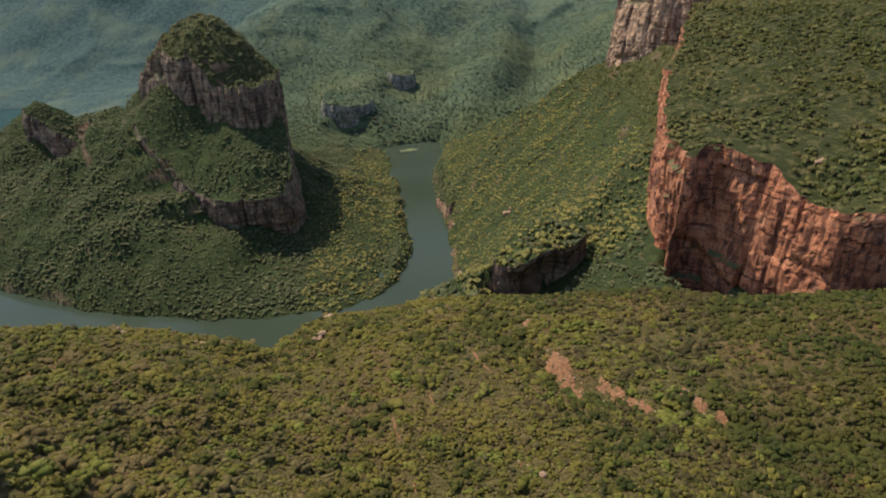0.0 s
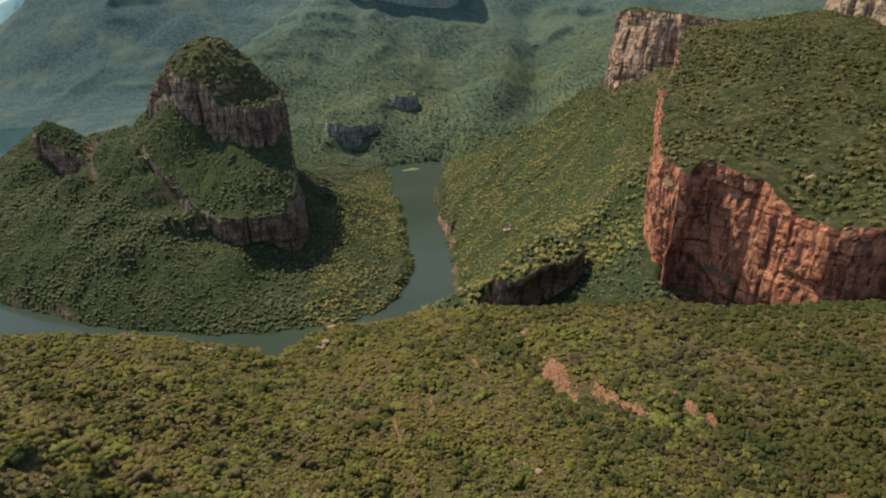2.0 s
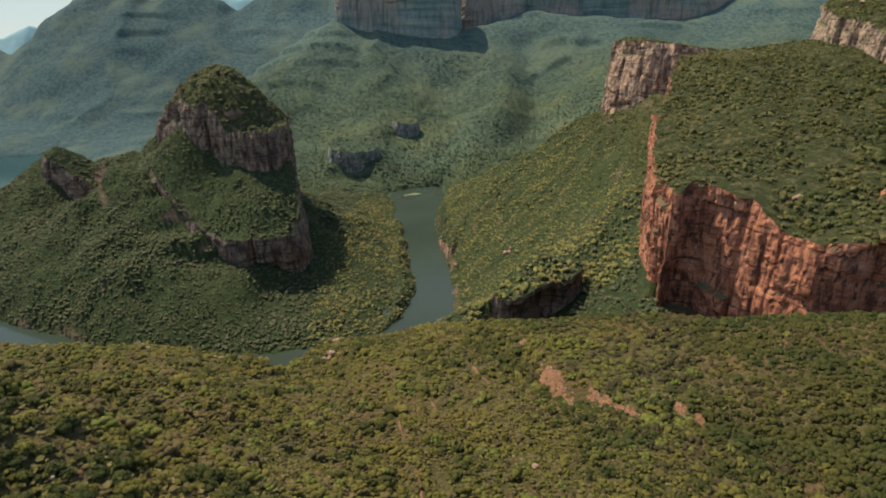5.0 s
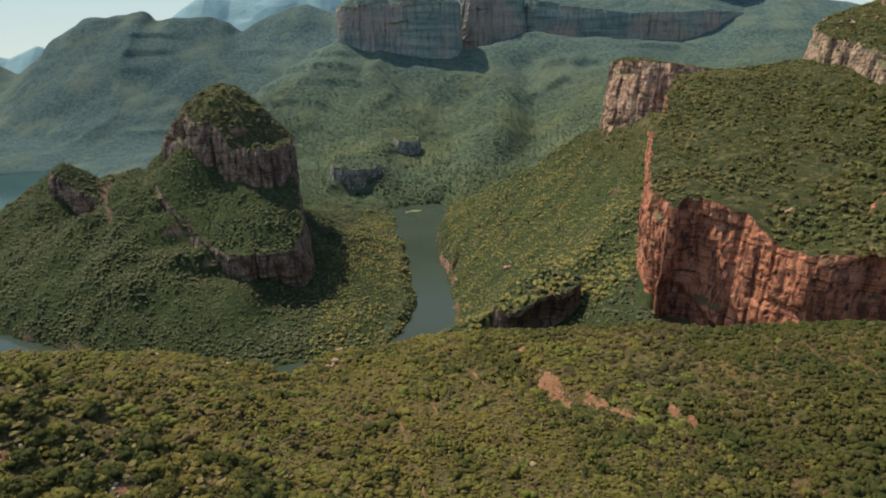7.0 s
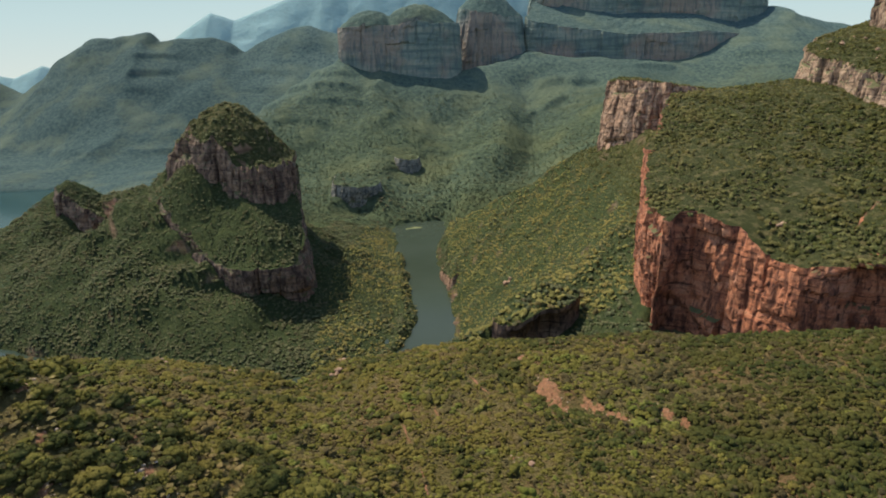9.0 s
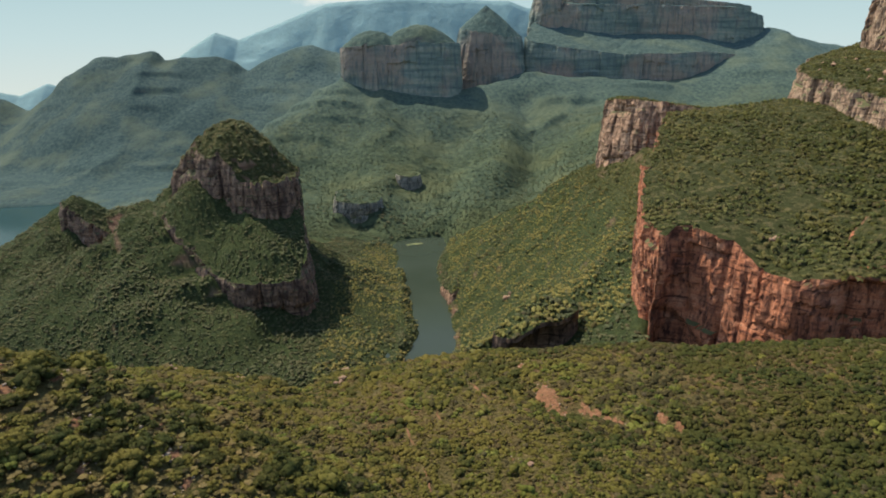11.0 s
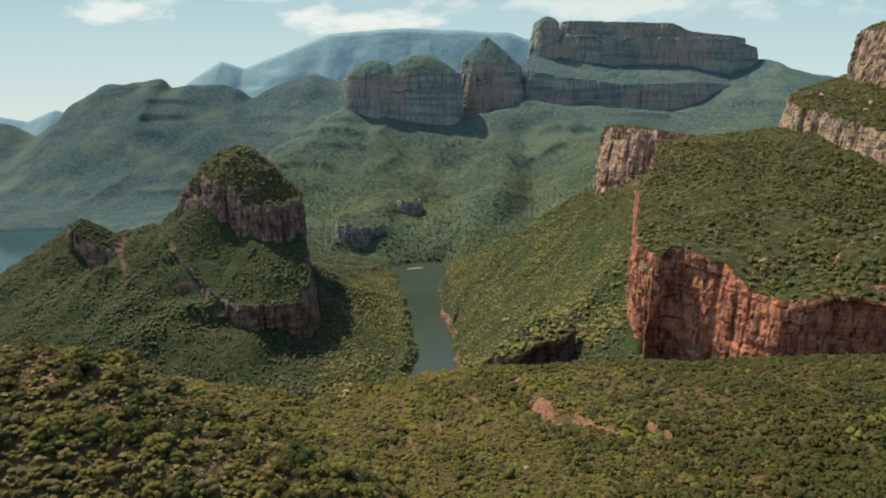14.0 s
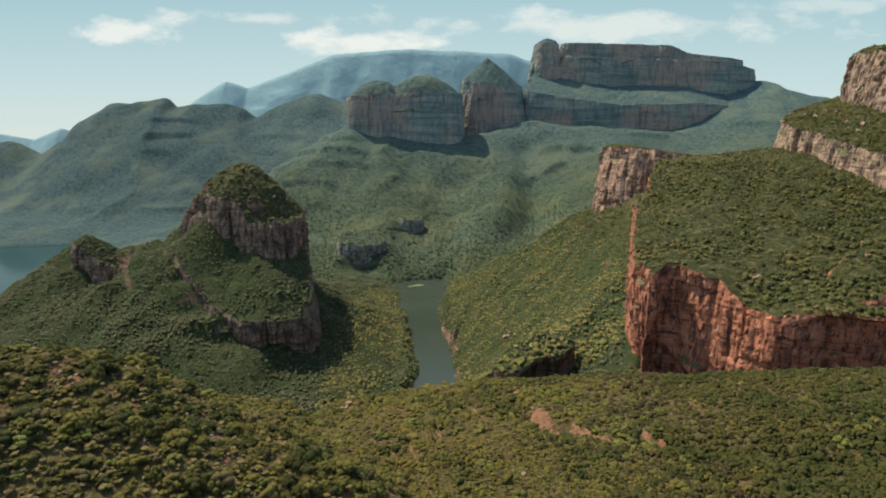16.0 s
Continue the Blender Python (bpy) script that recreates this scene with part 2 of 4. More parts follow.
def rock_material(name, lit, dark, pale, size, moss=0.15, detail=1.0):
    """Bedded and jointed sandstone: beds lie level, stains run down."""
    m, nt, b = shader(name)
    p = place(nt)
    beds = noise_tex(nt, p, 1.0 / size, 5, 0.6, (0.35, 0.35, 2.2))
    streak = noise_tex(nt, p, 1.0 / (0.9 * size), 5, 0.6, (1.1, 1.1, 0.30))
    blot = noise_tex(nt, p, 0.35 / size, 4)
    fine = noise_tex(nt, p, 6.0 / size, 6, 0.7)
    stain = noise_tex(nt, p, 0.62 / size, 5, 0.6, (1.0, 1.0, 0.5))
    seam = noise_tex(nt, p, 1.0 / size, 3, 0.55, (0.16, 0.16, 4.0))
    crack = noise_tex(nt, p, 2.2 / size, 5, 0.65, (1.0, 1.0, 0.4))
    col = ramp(nt, beds, [(0.28, dark), (0.48, lit), (0.75, tuple(0.45 * a + 0.55 * c for a, c in zip(lit, pale)))])
    col = mix(nt, ramp(nt, streak, [(0.40, grey(0.75)), (0.50, grey(0))]), col, tuple(0.6 * c for c in dark))
    col = mix(nt, ramp(nt, blot, [(0.57, grey(0)), (0.74, grey(0.6))]), col, pale)
    col = mix(nt, ramp(nt, crack, [(0.38, grey(0.9)), (0.46, grey(0))]), col, tuple(0.35 * c for c in dark))
    col = mix(nt, ramp(nt, seam, [(0.34, grey(0.85)), (0.41, grey(0))]), col, tuple(0.4 * c for c in dark))
    col = mix(nt, ramp(nt, stain, [(0.52, grey(0)), (0.64, grey(0.6))]), col, tuple(0.55 * c for c in dark))
    col = mix(nt, 0.7, col, ramp(nt, fine, [(0.30, grey(0.30)), (0.65, grey(1.1))]), "MULTIPLY")
    up = nt.nodes.new("ShaderNodeSeparateXYZ")
    nt.links.new(nt.nodes.new("ShaderNodeNewGeometry").outputs["Normal"], up.inputs[0])
    ledge = nt.nodes.new("ShaderNodeMath")
    ledge.operation = "MULTIPLY_ADD"
    ledge.inputs[1].default_value = 1.0
    nt.links.new(up.outputs[2], ledge.inputs[0])
    shrub = nt.nodes.new("ShaderNodeMath")
    shrub.operation = "MULTIPLY"
    shrub.inputs[1].default_value = moss * 3
    nt.links.new(noise_tex(nt, p, 2.2 / size, 4), shrub.inputs[0])
    nt.links.new(shrub.outputs[0], ledge.inputs[2])
    col = mix(nt, ramp(nt, ledge.outputs[0], [(0.76, grey(0)), (0.92, grey(1))]), col, (0.070, 0.068, 0.026))
    nt.links.new(col, b.inputs["Base Color"])
    b.inputs["Roughness"].default_value = 0.9
    relief = mix(nt, 0.5, crack, fine)
    relief = mix(nt, 0.35, relief, beds)
    bump(nt, b, relief, 0.7, 0.16 * size * detail)
    return m


def far_rock_material():
    """Level-bedded rock of the far massif, aerial haze put into its blue-green."""
    m, nt, b = shader("banded_far_rock")
    p = place(nt)
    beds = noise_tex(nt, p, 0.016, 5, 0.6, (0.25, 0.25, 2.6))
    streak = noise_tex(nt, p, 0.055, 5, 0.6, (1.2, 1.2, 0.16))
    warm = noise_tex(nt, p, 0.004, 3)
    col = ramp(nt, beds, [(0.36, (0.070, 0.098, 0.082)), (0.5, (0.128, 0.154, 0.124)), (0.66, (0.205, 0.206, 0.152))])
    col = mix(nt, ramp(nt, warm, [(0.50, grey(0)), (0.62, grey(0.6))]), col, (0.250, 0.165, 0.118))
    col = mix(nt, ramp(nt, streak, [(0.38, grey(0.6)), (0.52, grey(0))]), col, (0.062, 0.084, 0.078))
    nt.links.new(col, b.inputs["Base Color"])
    b.inputs["Roughness"].default_value = 0.95
    bump(nt, b, mix(nt, 0.5, beds, streak), 0.7, 7.0)
    return m


def ground_material(name="bushveld_ground", bare=(0.50, 0.62)):
    """Dry bush country: grass, litter and red soil, with bare rock where it is steep."""
    m, nt, b = shader(name)
    p = place(nt)
    big = noise_tex(nt, p, 0.018, 5)
    mid = noise_tex(nt, p, 0.13, 5, 0.6)
    fine = noise_tex(nt, p, 0.9, 5, 0.65)
    col = ramp(nt, mid, [(0.3, (0.080, 0.068, 0.025)), (0.5, (0.122, 0.098, 0.034)), (0.72, (0.190, 0.140, 0.056))])
    soil = ramp(nt, mix(nt, 0.35, big, fine), [(0.50, grey(0)), (0.62, grey(0.8))])
    col = mix(nt, soil, col, (0.20, 0.105, 0.05))
    col = mix(nt, 0.6, col, ramp(nt, fine, [(0.3, grey(0.5)), (0.7, grey(1.05))]), "MULTIPLY")
    # greener litter under the gorge's trees
    gorge = nt.nodes.new("ShaderNodeMapRange")
    gorge.inputs[1].default_value, gorge.inputs[2].default_value = 480, 560
    sep0 = nt.nodes.new("ShaderNodeSeparateXYZ")
    nt.links.new(p, sep0.inputs[0])
    nt.links.new(sep0.outputs[1], gorge.inputs[0])
    col = mix(nt, gorge.outputs[0], col, mix(nt, ramp(nt, mid, [(0.45, grey(0)), (0.7, grey(1))]), (0.036, 0.048, 0.018), (0.068, 0.074, 0.026)))
    bench = nt.nodes.new("ShaderNodeMapRange")
    bench.inputs[1].default_value, bench.inputs[2].default_value = 250, 310
    nt.links.new(sep0.outputs[2], bench.inputs[0])
    both_high = nt.nodes.new("ShaderNodeMath")
    both_high.operation = "MULTIPLY"
    nt.links.new(bench.outputs[0], both_high.inputs[0])
    nt.links.new(gorge.outputs[0], both_high.inputs[1])
    col = mix(nt, both_high.outputs[0], col, mix(nt, ramp(nt, mid, [(0.48, grey(0)), (0.68, grey(1))]), (0.046, 0.050, 0.017), (0.130, 0.104, 0.044)))
    # woodland beyond the gorge, aerial haze put into its colour: bluer with distance
    sep = nt.nodes.new("ShaderNodeSeparateXYZ")
    nt.links.new(p, sep.inputs[0])
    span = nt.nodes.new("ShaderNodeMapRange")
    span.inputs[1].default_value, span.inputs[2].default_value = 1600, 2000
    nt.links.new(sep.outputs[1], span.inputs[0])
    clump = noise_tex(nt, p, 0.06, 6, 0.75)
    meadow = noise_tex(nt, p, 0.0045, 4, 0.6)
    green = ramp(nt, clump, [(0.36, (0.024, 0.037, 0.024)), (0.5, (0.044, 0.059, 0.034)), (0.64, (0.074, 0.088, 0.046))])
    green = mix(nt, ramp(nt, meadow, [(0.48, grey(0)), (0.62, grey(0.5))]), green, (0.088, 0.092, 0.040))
    hazy_teal = ramp(nt, clump, [(0.38, (0.031, 0.052, 0.051)), (0.5, (0.053, 0.081, 0.073)), (0.62, (0.080, 0.106, 0.086))])
    hazy_teal = mix(nt, ramp(nt, meadow, [(0.5, grey(0)), (0.66, grey(0.5))]), hazy_teal, (0.100, 0.120, 0.078))
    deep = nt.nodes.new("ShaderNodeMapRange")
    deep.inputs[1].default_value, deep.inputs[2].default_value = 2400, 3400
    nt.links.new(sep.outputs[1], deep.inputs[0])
    wood = mix(nt, deep.outputs[0], green, hazy_teal)
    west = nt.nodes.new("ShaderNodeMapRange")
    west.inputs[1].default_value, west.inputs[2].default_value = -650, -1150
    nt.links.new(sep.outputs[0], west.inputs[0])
    # haze over the left range, put into a darker blue-green
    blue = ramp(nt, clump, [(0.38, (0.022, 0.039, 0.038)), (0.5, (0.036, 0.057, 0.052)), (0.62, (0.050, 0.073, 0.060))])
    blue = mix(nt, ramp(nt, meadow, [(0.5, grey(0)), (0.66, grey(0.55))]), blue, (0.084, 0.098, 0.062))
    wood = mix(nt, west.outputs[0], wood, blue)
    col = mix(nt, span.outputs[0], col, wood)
    nrm = nt.nodes.new("ShaderNodeSeparateXYZ")
    nt.links.new(nt.nodes.new("ShaderNodeNewGeometry").outputs["Normal"], nrm.inputs[0])
    steep = ramp(nt, nrm.outputs[2], [(bare[0], grey(1)), (bare[1], grey(0))])
    beds = noise_tex(nt, p, 0.05, 4, 0.6, (0.3, 0.3, 2.5))
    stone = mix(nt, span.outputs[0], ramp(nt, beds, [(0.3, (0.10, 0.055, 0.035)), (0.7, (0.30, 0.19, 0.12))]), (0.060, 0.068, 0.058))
    col = mix(nt, steep, col, stone)
    nt.links.new(col, b.inputs["Base Color"])
    b.inputs["Roughness"].default_value = 0.95
    lump = mix(nt, span.outputs[0], fine, clump)
    bump(nt, b, lump, 1.0, 4.0)
    b.inputs["Specular IOR Level"].default_value = 0.05
    return m


def leaf_material(name, dark, light, tip, size):
    m, nt, b = shader(name)
    p = place(nt)
    each = nt.nodes.new("ShaderNodeNewGeometry").outputs["Random Per Island"]
    one = nt.nodes.new("ShaderNodeObjectInfo").outputs["Random"]
    both = nt.nodes.new("ShaderNodeMath")
    both.operation = "ADD"
    nt.links.new(each, both.inputs[0])
    nt.links.new(one, both.inputs[1])
    wrap = nt.nodes.new("ShaderNodeMath")
    wrap.operation = "FRACT"
    nt.links.new(both.outputs[0], wrap.inputs[0])
    col = ramp(nt, wrap.outputs[0], [(0.0, dark), (0.45, light), (0.78, tip), (0.90, tuple(0.8 * c for c in dark)), (1.0, (0.085, 0.066, 0.034))])
    patch = noise_tex(nt, p, 0.02, 3)
    col = mix(nt, ramp(nt, patch, [(0.42, grey(0)), (0.62, grey(0.55))]), col, tuple(1.08 * a if i == 0 else 0.92 * a for i, a in enumerate(tip)))
    leafy = noise_tex(nt, p, 1.0 / size, 4, 0.7)
    col = mix(nt, 0.7, col, ramp(nt, leafy, [(0.36, grey(0.28)), (0.60, grey(1.12))]), "MULTIPLY")
    nt.links.new(col, b.inputs["Base Color"])
    b.inputs["Roughness"].default_value = 0.85
    b.inputs["Specular IOR Level"].default_value = 0.06
    bump(nt, b, leafy, 1.0, 0.9 * size)
    skin = b.inputs["Normal"].links[0].from_socket
    lift = nt.nodes.new("ShaderNodeVectorMath")
    lift.operation = "ADD"
    lift.inputs[1].default_value = (0, 0, 0.32)
    nt.links.new(skin, lift.inputs[0])
    unit = nt.nodes.new("ShaderNodeVectorMath")
    unit.operation = "NORMALIZE"
    nt.links.new(lift.outputs[0], unit.inputs[0])
    nt.links.new(unit.outputs[0], b.inputs["Normal"])
    thin = nt.nodes.new("ShaderNodeBsdfTranslucent")
    nt.links.new(mix(nt, 1.0, col, (1.3, 1.25, 0.8), "MULTIPLY"), thin.inputs["Color"])
    both_ways = nt.nodes.new("ShaderNodeMixShader")
    both_ways.inputs[0].default_value = 0.22
    nt.links.new(b.outputs[0], both_ways.inputs[1])
    nt.links.new(thin.outputs[0], both_ways.inputs[2])
    nt.links.new(both_ways.outputs[0], nt.nodes["Material Output"].inputs["Surface"])
    return m


def plain(name, colour, rough=0.9, size=1.0, vary=0.35):
    m, nt, b = shader(name)
    p = place(nt)
    n = noise_tex(nt, p, 1 / size, 6, 0.65)
    c = ramp(nt, n, [(0.25, tuple(v * (1 - vary) for v in colour)), (0.75, tuple(v * (1 + vary) for v in colour))])
    nt.links.new(c, b.inputs["Base Color"])
    b.inputs["Roughness"].default_value = rough
    bump(nt, b, n, 0.6, 0.25 * size)
    return m


def water_material():
    m, nt, b = shader("river_water")
    p = place(nt)
    b.inputs["Roughness"].default_value = 0.1
    b.inputs["Specular IOR Level"].default_value = 0.07
    b.inputs["IOR"].default_value = 1.33
    drift = noise_tex(nt, p, 0.006, 4)
    river_tint = ramp(nt, drift, [(0.3, (0.026, 0.034, 0.022)), (0.7, (0.032, 0.041, 0.028))])
    # the open lake in the west: sky reflection put into a teal base colour
    lake = nt.nodes.new("ShaderNodeMapRange")
    lake.inputs[1].default_value, lake.inputs[2].default_value = -700, -1100
    axis = nt.nodes.new("ShaderNodeSeparateXYZ")
    nt.links.new(p, axis.inputs[0])
    nt.links.new(axis.outputs[0], lake.inputs[0])
    nt.links.new(mix(nt, lake.outputs[0], river_tint, (0.017, 0.040, 0.040)), b.inputs["Base Color"])
    bump(nt, b, noise_tex(nt, p, 0.5, 3), 0.04, 0.25)
    return m


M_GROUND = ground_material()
M_DOME = ground_material("grassy_dome_ground", (0.30, 0.42))
M_WATER = water_material()
M_RED = rock_material("red_sandstone", (0.415, 0.148, 0.068), (0.145, 0.056, 0.034), (0.46, 0.245, 0.145), 9.0, 0.10)
M_PINK = rock_material("tan_quartzite", (0.38, 0.222, 0.130), (0.15, 0.086, 0.056), (0.46, 0.33, 0.22), 9.0, 0.14)
M_CRAG = rock_material("lichened_quartzite", (0.31, 0.195, 0.118), (0.115, 0.074, 0.050), (0.42, 0.31, 0.20), 9.0, 0.22)
M_BUTTE = rock_material("brown_quartzite", (0.200, 0.120, 0.074), (0.082, 0.050, 0.036), (0.42, 0.28, 0.18), 14.0, 0.19)
M_OUTCROP = rock_material("mossy_grey_rock", (0.24, 0.21, 0.155), (0.12, 0.118, 0.094), (0.34, 0.28, 0.19), 14.0, 0.2)
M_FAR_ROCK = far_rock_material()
M_BUSH = leaf_material("bush_leaves", (0.080, 0.074, 0.015), (0.116, 0.105, 0.021), (0.148, 0.126, 0.030), 0.34)
M_DARK = leaf_material("thicket_leaves", (0.030, 0.037, 0.010), (0.050, 0.055, 0.013), (0.078, 0.074, 0.018), 0.34)
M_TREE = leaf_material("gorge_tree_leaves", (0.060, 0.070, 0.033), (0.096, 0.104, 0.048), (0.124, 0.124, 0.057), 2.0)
# olive leaves, lightened: the slope's sunlight is put into the colour
M_SLOPE = leaf_material("sunlit_olive_leaves", (0.114, 0.114, 0.034), (0.178, 0.164, 0.048), (0.222, 0.192, 0.060), 2.0)
M_SCRUB = leaf_material("plateau_scrub_leaves", (0.048, 0.056, 0.019), (0.090, 0.095, 0.030), (0.138, 0.128, 0.043), 1.0)
# far woodland; some aerial haze is put into the leaf colour
M_WOODS = leaf_material("woodland_leaves", (0.034, 0.053, 0.031), (0.054, 0.074, 0.039), (0.082, 0.096, 0.046), 4.0)
M_DRY = leaf_material("dry_scrub_leaves", (0.040, 0.034, 0.013), (0.058, 0.048, 0.018), (0.080, 0.064, 0.025), 0.34)
M_STRAW = leaf_material("straw_scrub_leaves", (0.080, 0.064, 0.024), (0.114, 0.090, 0.033), (0.146, 0.112, 0.043), 0.34)
M_LIME = leaf_material("lime_gully_leaves", (0.086, 0.098, 0.018), (0.126, 0.134, 0.026), (0.160, 0.158, 0.036), 0.34)
M_TUFT = leaf_material("dry_grass", (0.085, 0.072, 0.025), (0.140, 0.113, 0.040), (0.195, 0.150, 0.058), 0.5)
M_BARK = plain("grey_bark", (0.13, 0.10, 0.075), 0.95, 0.3)
M_REED = plain("reeds_and_sand", (0.12, 0.125, 0.05), 0.95, 8.0)
M_SOIL = plain("red_soil", (0.150, 0.070, 0.032), 0.95, 1.1, 0.7)
M_PALE = plain("pale_stone", (0.30, 0.215, 0.14), 0.9, 0.6)
M_STONE = plain("weathered_boulder", (0.235, 0.142, 0.086), 0.9, 1.2, 0.5)


# ---------------------------------------------------------------- building helpers
def mesh_of(name, verts, faces, material, smooth=True):
    me = bpy.data.meshes.new(name)
    verts = np.asarray(verts, np.float32)
    faces = np.asarray(faces, np.int32)
    k = faces.shape[1]
    me.vertices.add(len(verts))
    me.vertices.foreach_set("co", verts.ravel())
    me.loops.add(faces.size)
    me.loops.foreach_set("vertex_index", faces.ravel())
    me.polygons.add(len(faces))
    me.polygons.foreach_set("loop_start", np.arange(0, faces.size, k, dtype=np.int32))
    me.polygons.foreach_set("use_smooth", np.full(len(faces), smooth))
    me.update(calc_edges=True)
    me.validate()
    me.materials.append(material)
    return me


def grid_faces(rows, cols, closed=False):
    i = np.arange(rows - 1)[:, None]
    j = np.arange(cols if closed else cols - 1)[None, :]
    a = i * cols + j
    b = i * cols + (j + 1) % cols
    return np.stack([a, b, b + cols, a + cols], -1).reshape(-1, 4)


def part(name, me, parent, label=""):
    ob = new(name, me)
    ob.parent = parent
    return tagged(ob, label) if label else ob


# ---------------------------------------------------------------- ground and water
ang = np.radians(np.concatenate([np.arange(-41, 41.01, 0.2), np.arange(46, 316, 6.0)]))
rad = np.concatenate([[0.0, 30.0, 60.0, 90.0], 110 * np.exp(np.arange(0, math.log(2250 / 110), 0.0105)), np.arange(2260, 4000, 11.0), np.arange(4010, 4985, 60.0)])
RR, AA = np.meshgrid(rad, ang, indexing="ij")
GX, GY = RR * np.sin(AA), RR * np.cos(AA)
GZ = land(GX, GY)
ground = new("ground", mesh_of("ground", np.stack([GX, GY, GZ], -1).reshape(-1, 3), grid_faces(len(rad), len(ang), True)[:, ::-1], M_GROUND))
tagged(ground, "bush-covered canyon slopes of dry grass and red soil", "ground", kind="structure")

wx, wy = np.meshgrid(np.linspace(-3100, 120, 60), np.linspace(600, 2560, 60), indexing="ij")
water = new("water", mesh_of("water", np.stack([wx, wy, np.zeros_like(wx)], -1).reshape(-1, 3), grid_faces(60, 60)[:, ::-1], M_WATER))
tagged(water, "dark green still river winding through the canyon", "river", kind="structure")


# ---------------------------------------------------------------- rock walls with their caps
CAPS = []


def outline(poly, step):
    """Points along a closed outline with its corners cut, evenly spaced, and their outward normals."""
    p = np.array(poly, float)
    for _ in range(2):      # cut corners
        q = np.roll(p, -1, 0)
        p = np.stack([0.75 * p + 0.25 * q, 0.25 * p + 0.75 * q], 1).reshape(-1, 2)
    q = np.roll(p, -1, 0)
    seg = np.hypot(*(q - p).T)
    cum = np.concatenate([[0], np.cumsum(seg)])
    n = max(24, int(cum[-1] / step))
    s = np.linspace(0, cum[-1], n, endpoint=False)
    closed = np.vstack([p, p[:1]])
    x, y = np.interp(s, cum, closed[:, 0]), np.interp(s, cum, closed[:, 1])
    tx, ty = np.roll(x, -1) - np.roll(x, 1), np.roll(y, -1) - np.roll(y, 1)
    l = np.hypot(tx, ty)
    nx, ny = ty / l, -tx / l
    area = np.sum(x * np.roll(y, -1) - np.roll(x, -1) * y)
    if area < 0:
        nx, ny = -nx, -ny
    return s, x, y, nx, ny


def blocks(s, z, width, height, seed):
    """Depth (-1 to 1) and joint (0 to 1) of blocks on a wall, s along it and z up."""
    none = np.zeros(np.shape(s), np.int64)
    u = s / width + 0.8 * vnoise(s / (2.4 * width), 0 * s, 0, seed) + 0.10 * vnoise(z / height, s / (3 * width), 0, seed + 1)
    i = np.floor(u).astype(np.int64)
    v = z / height + 4 * hashed(i, none, none, seed + 2) + 0.15 * vnoise(s / (1.5 * width), z / height, 0, seed + 3)
    j = np.floor(v).astype(np.int64)
    f, g = u - i, v - j
    off = hashed(i, none, none, seed + 4) * 0.35 + hashed(i, j, none, seed + 5) * 0.65 + 0.9 * hashed(i, j, none, seed + 6) * (f - 0.5)
    deep = np.clip(1.5 * hashed(np.floor(u + 0.5).astype(np.int64), none, none, seed + 7), 0, 1)
    ledge = np.clip(1.3 * hashed(np.floor(v + 0.5).astype(np.int64), i, none, seed + 8), 0, 1)
    return off, np.maximum(deep * np.abs(2 * f - 1) ** 7, 0.7 * ledge * np.abs(2 * g - 1) ** 7)


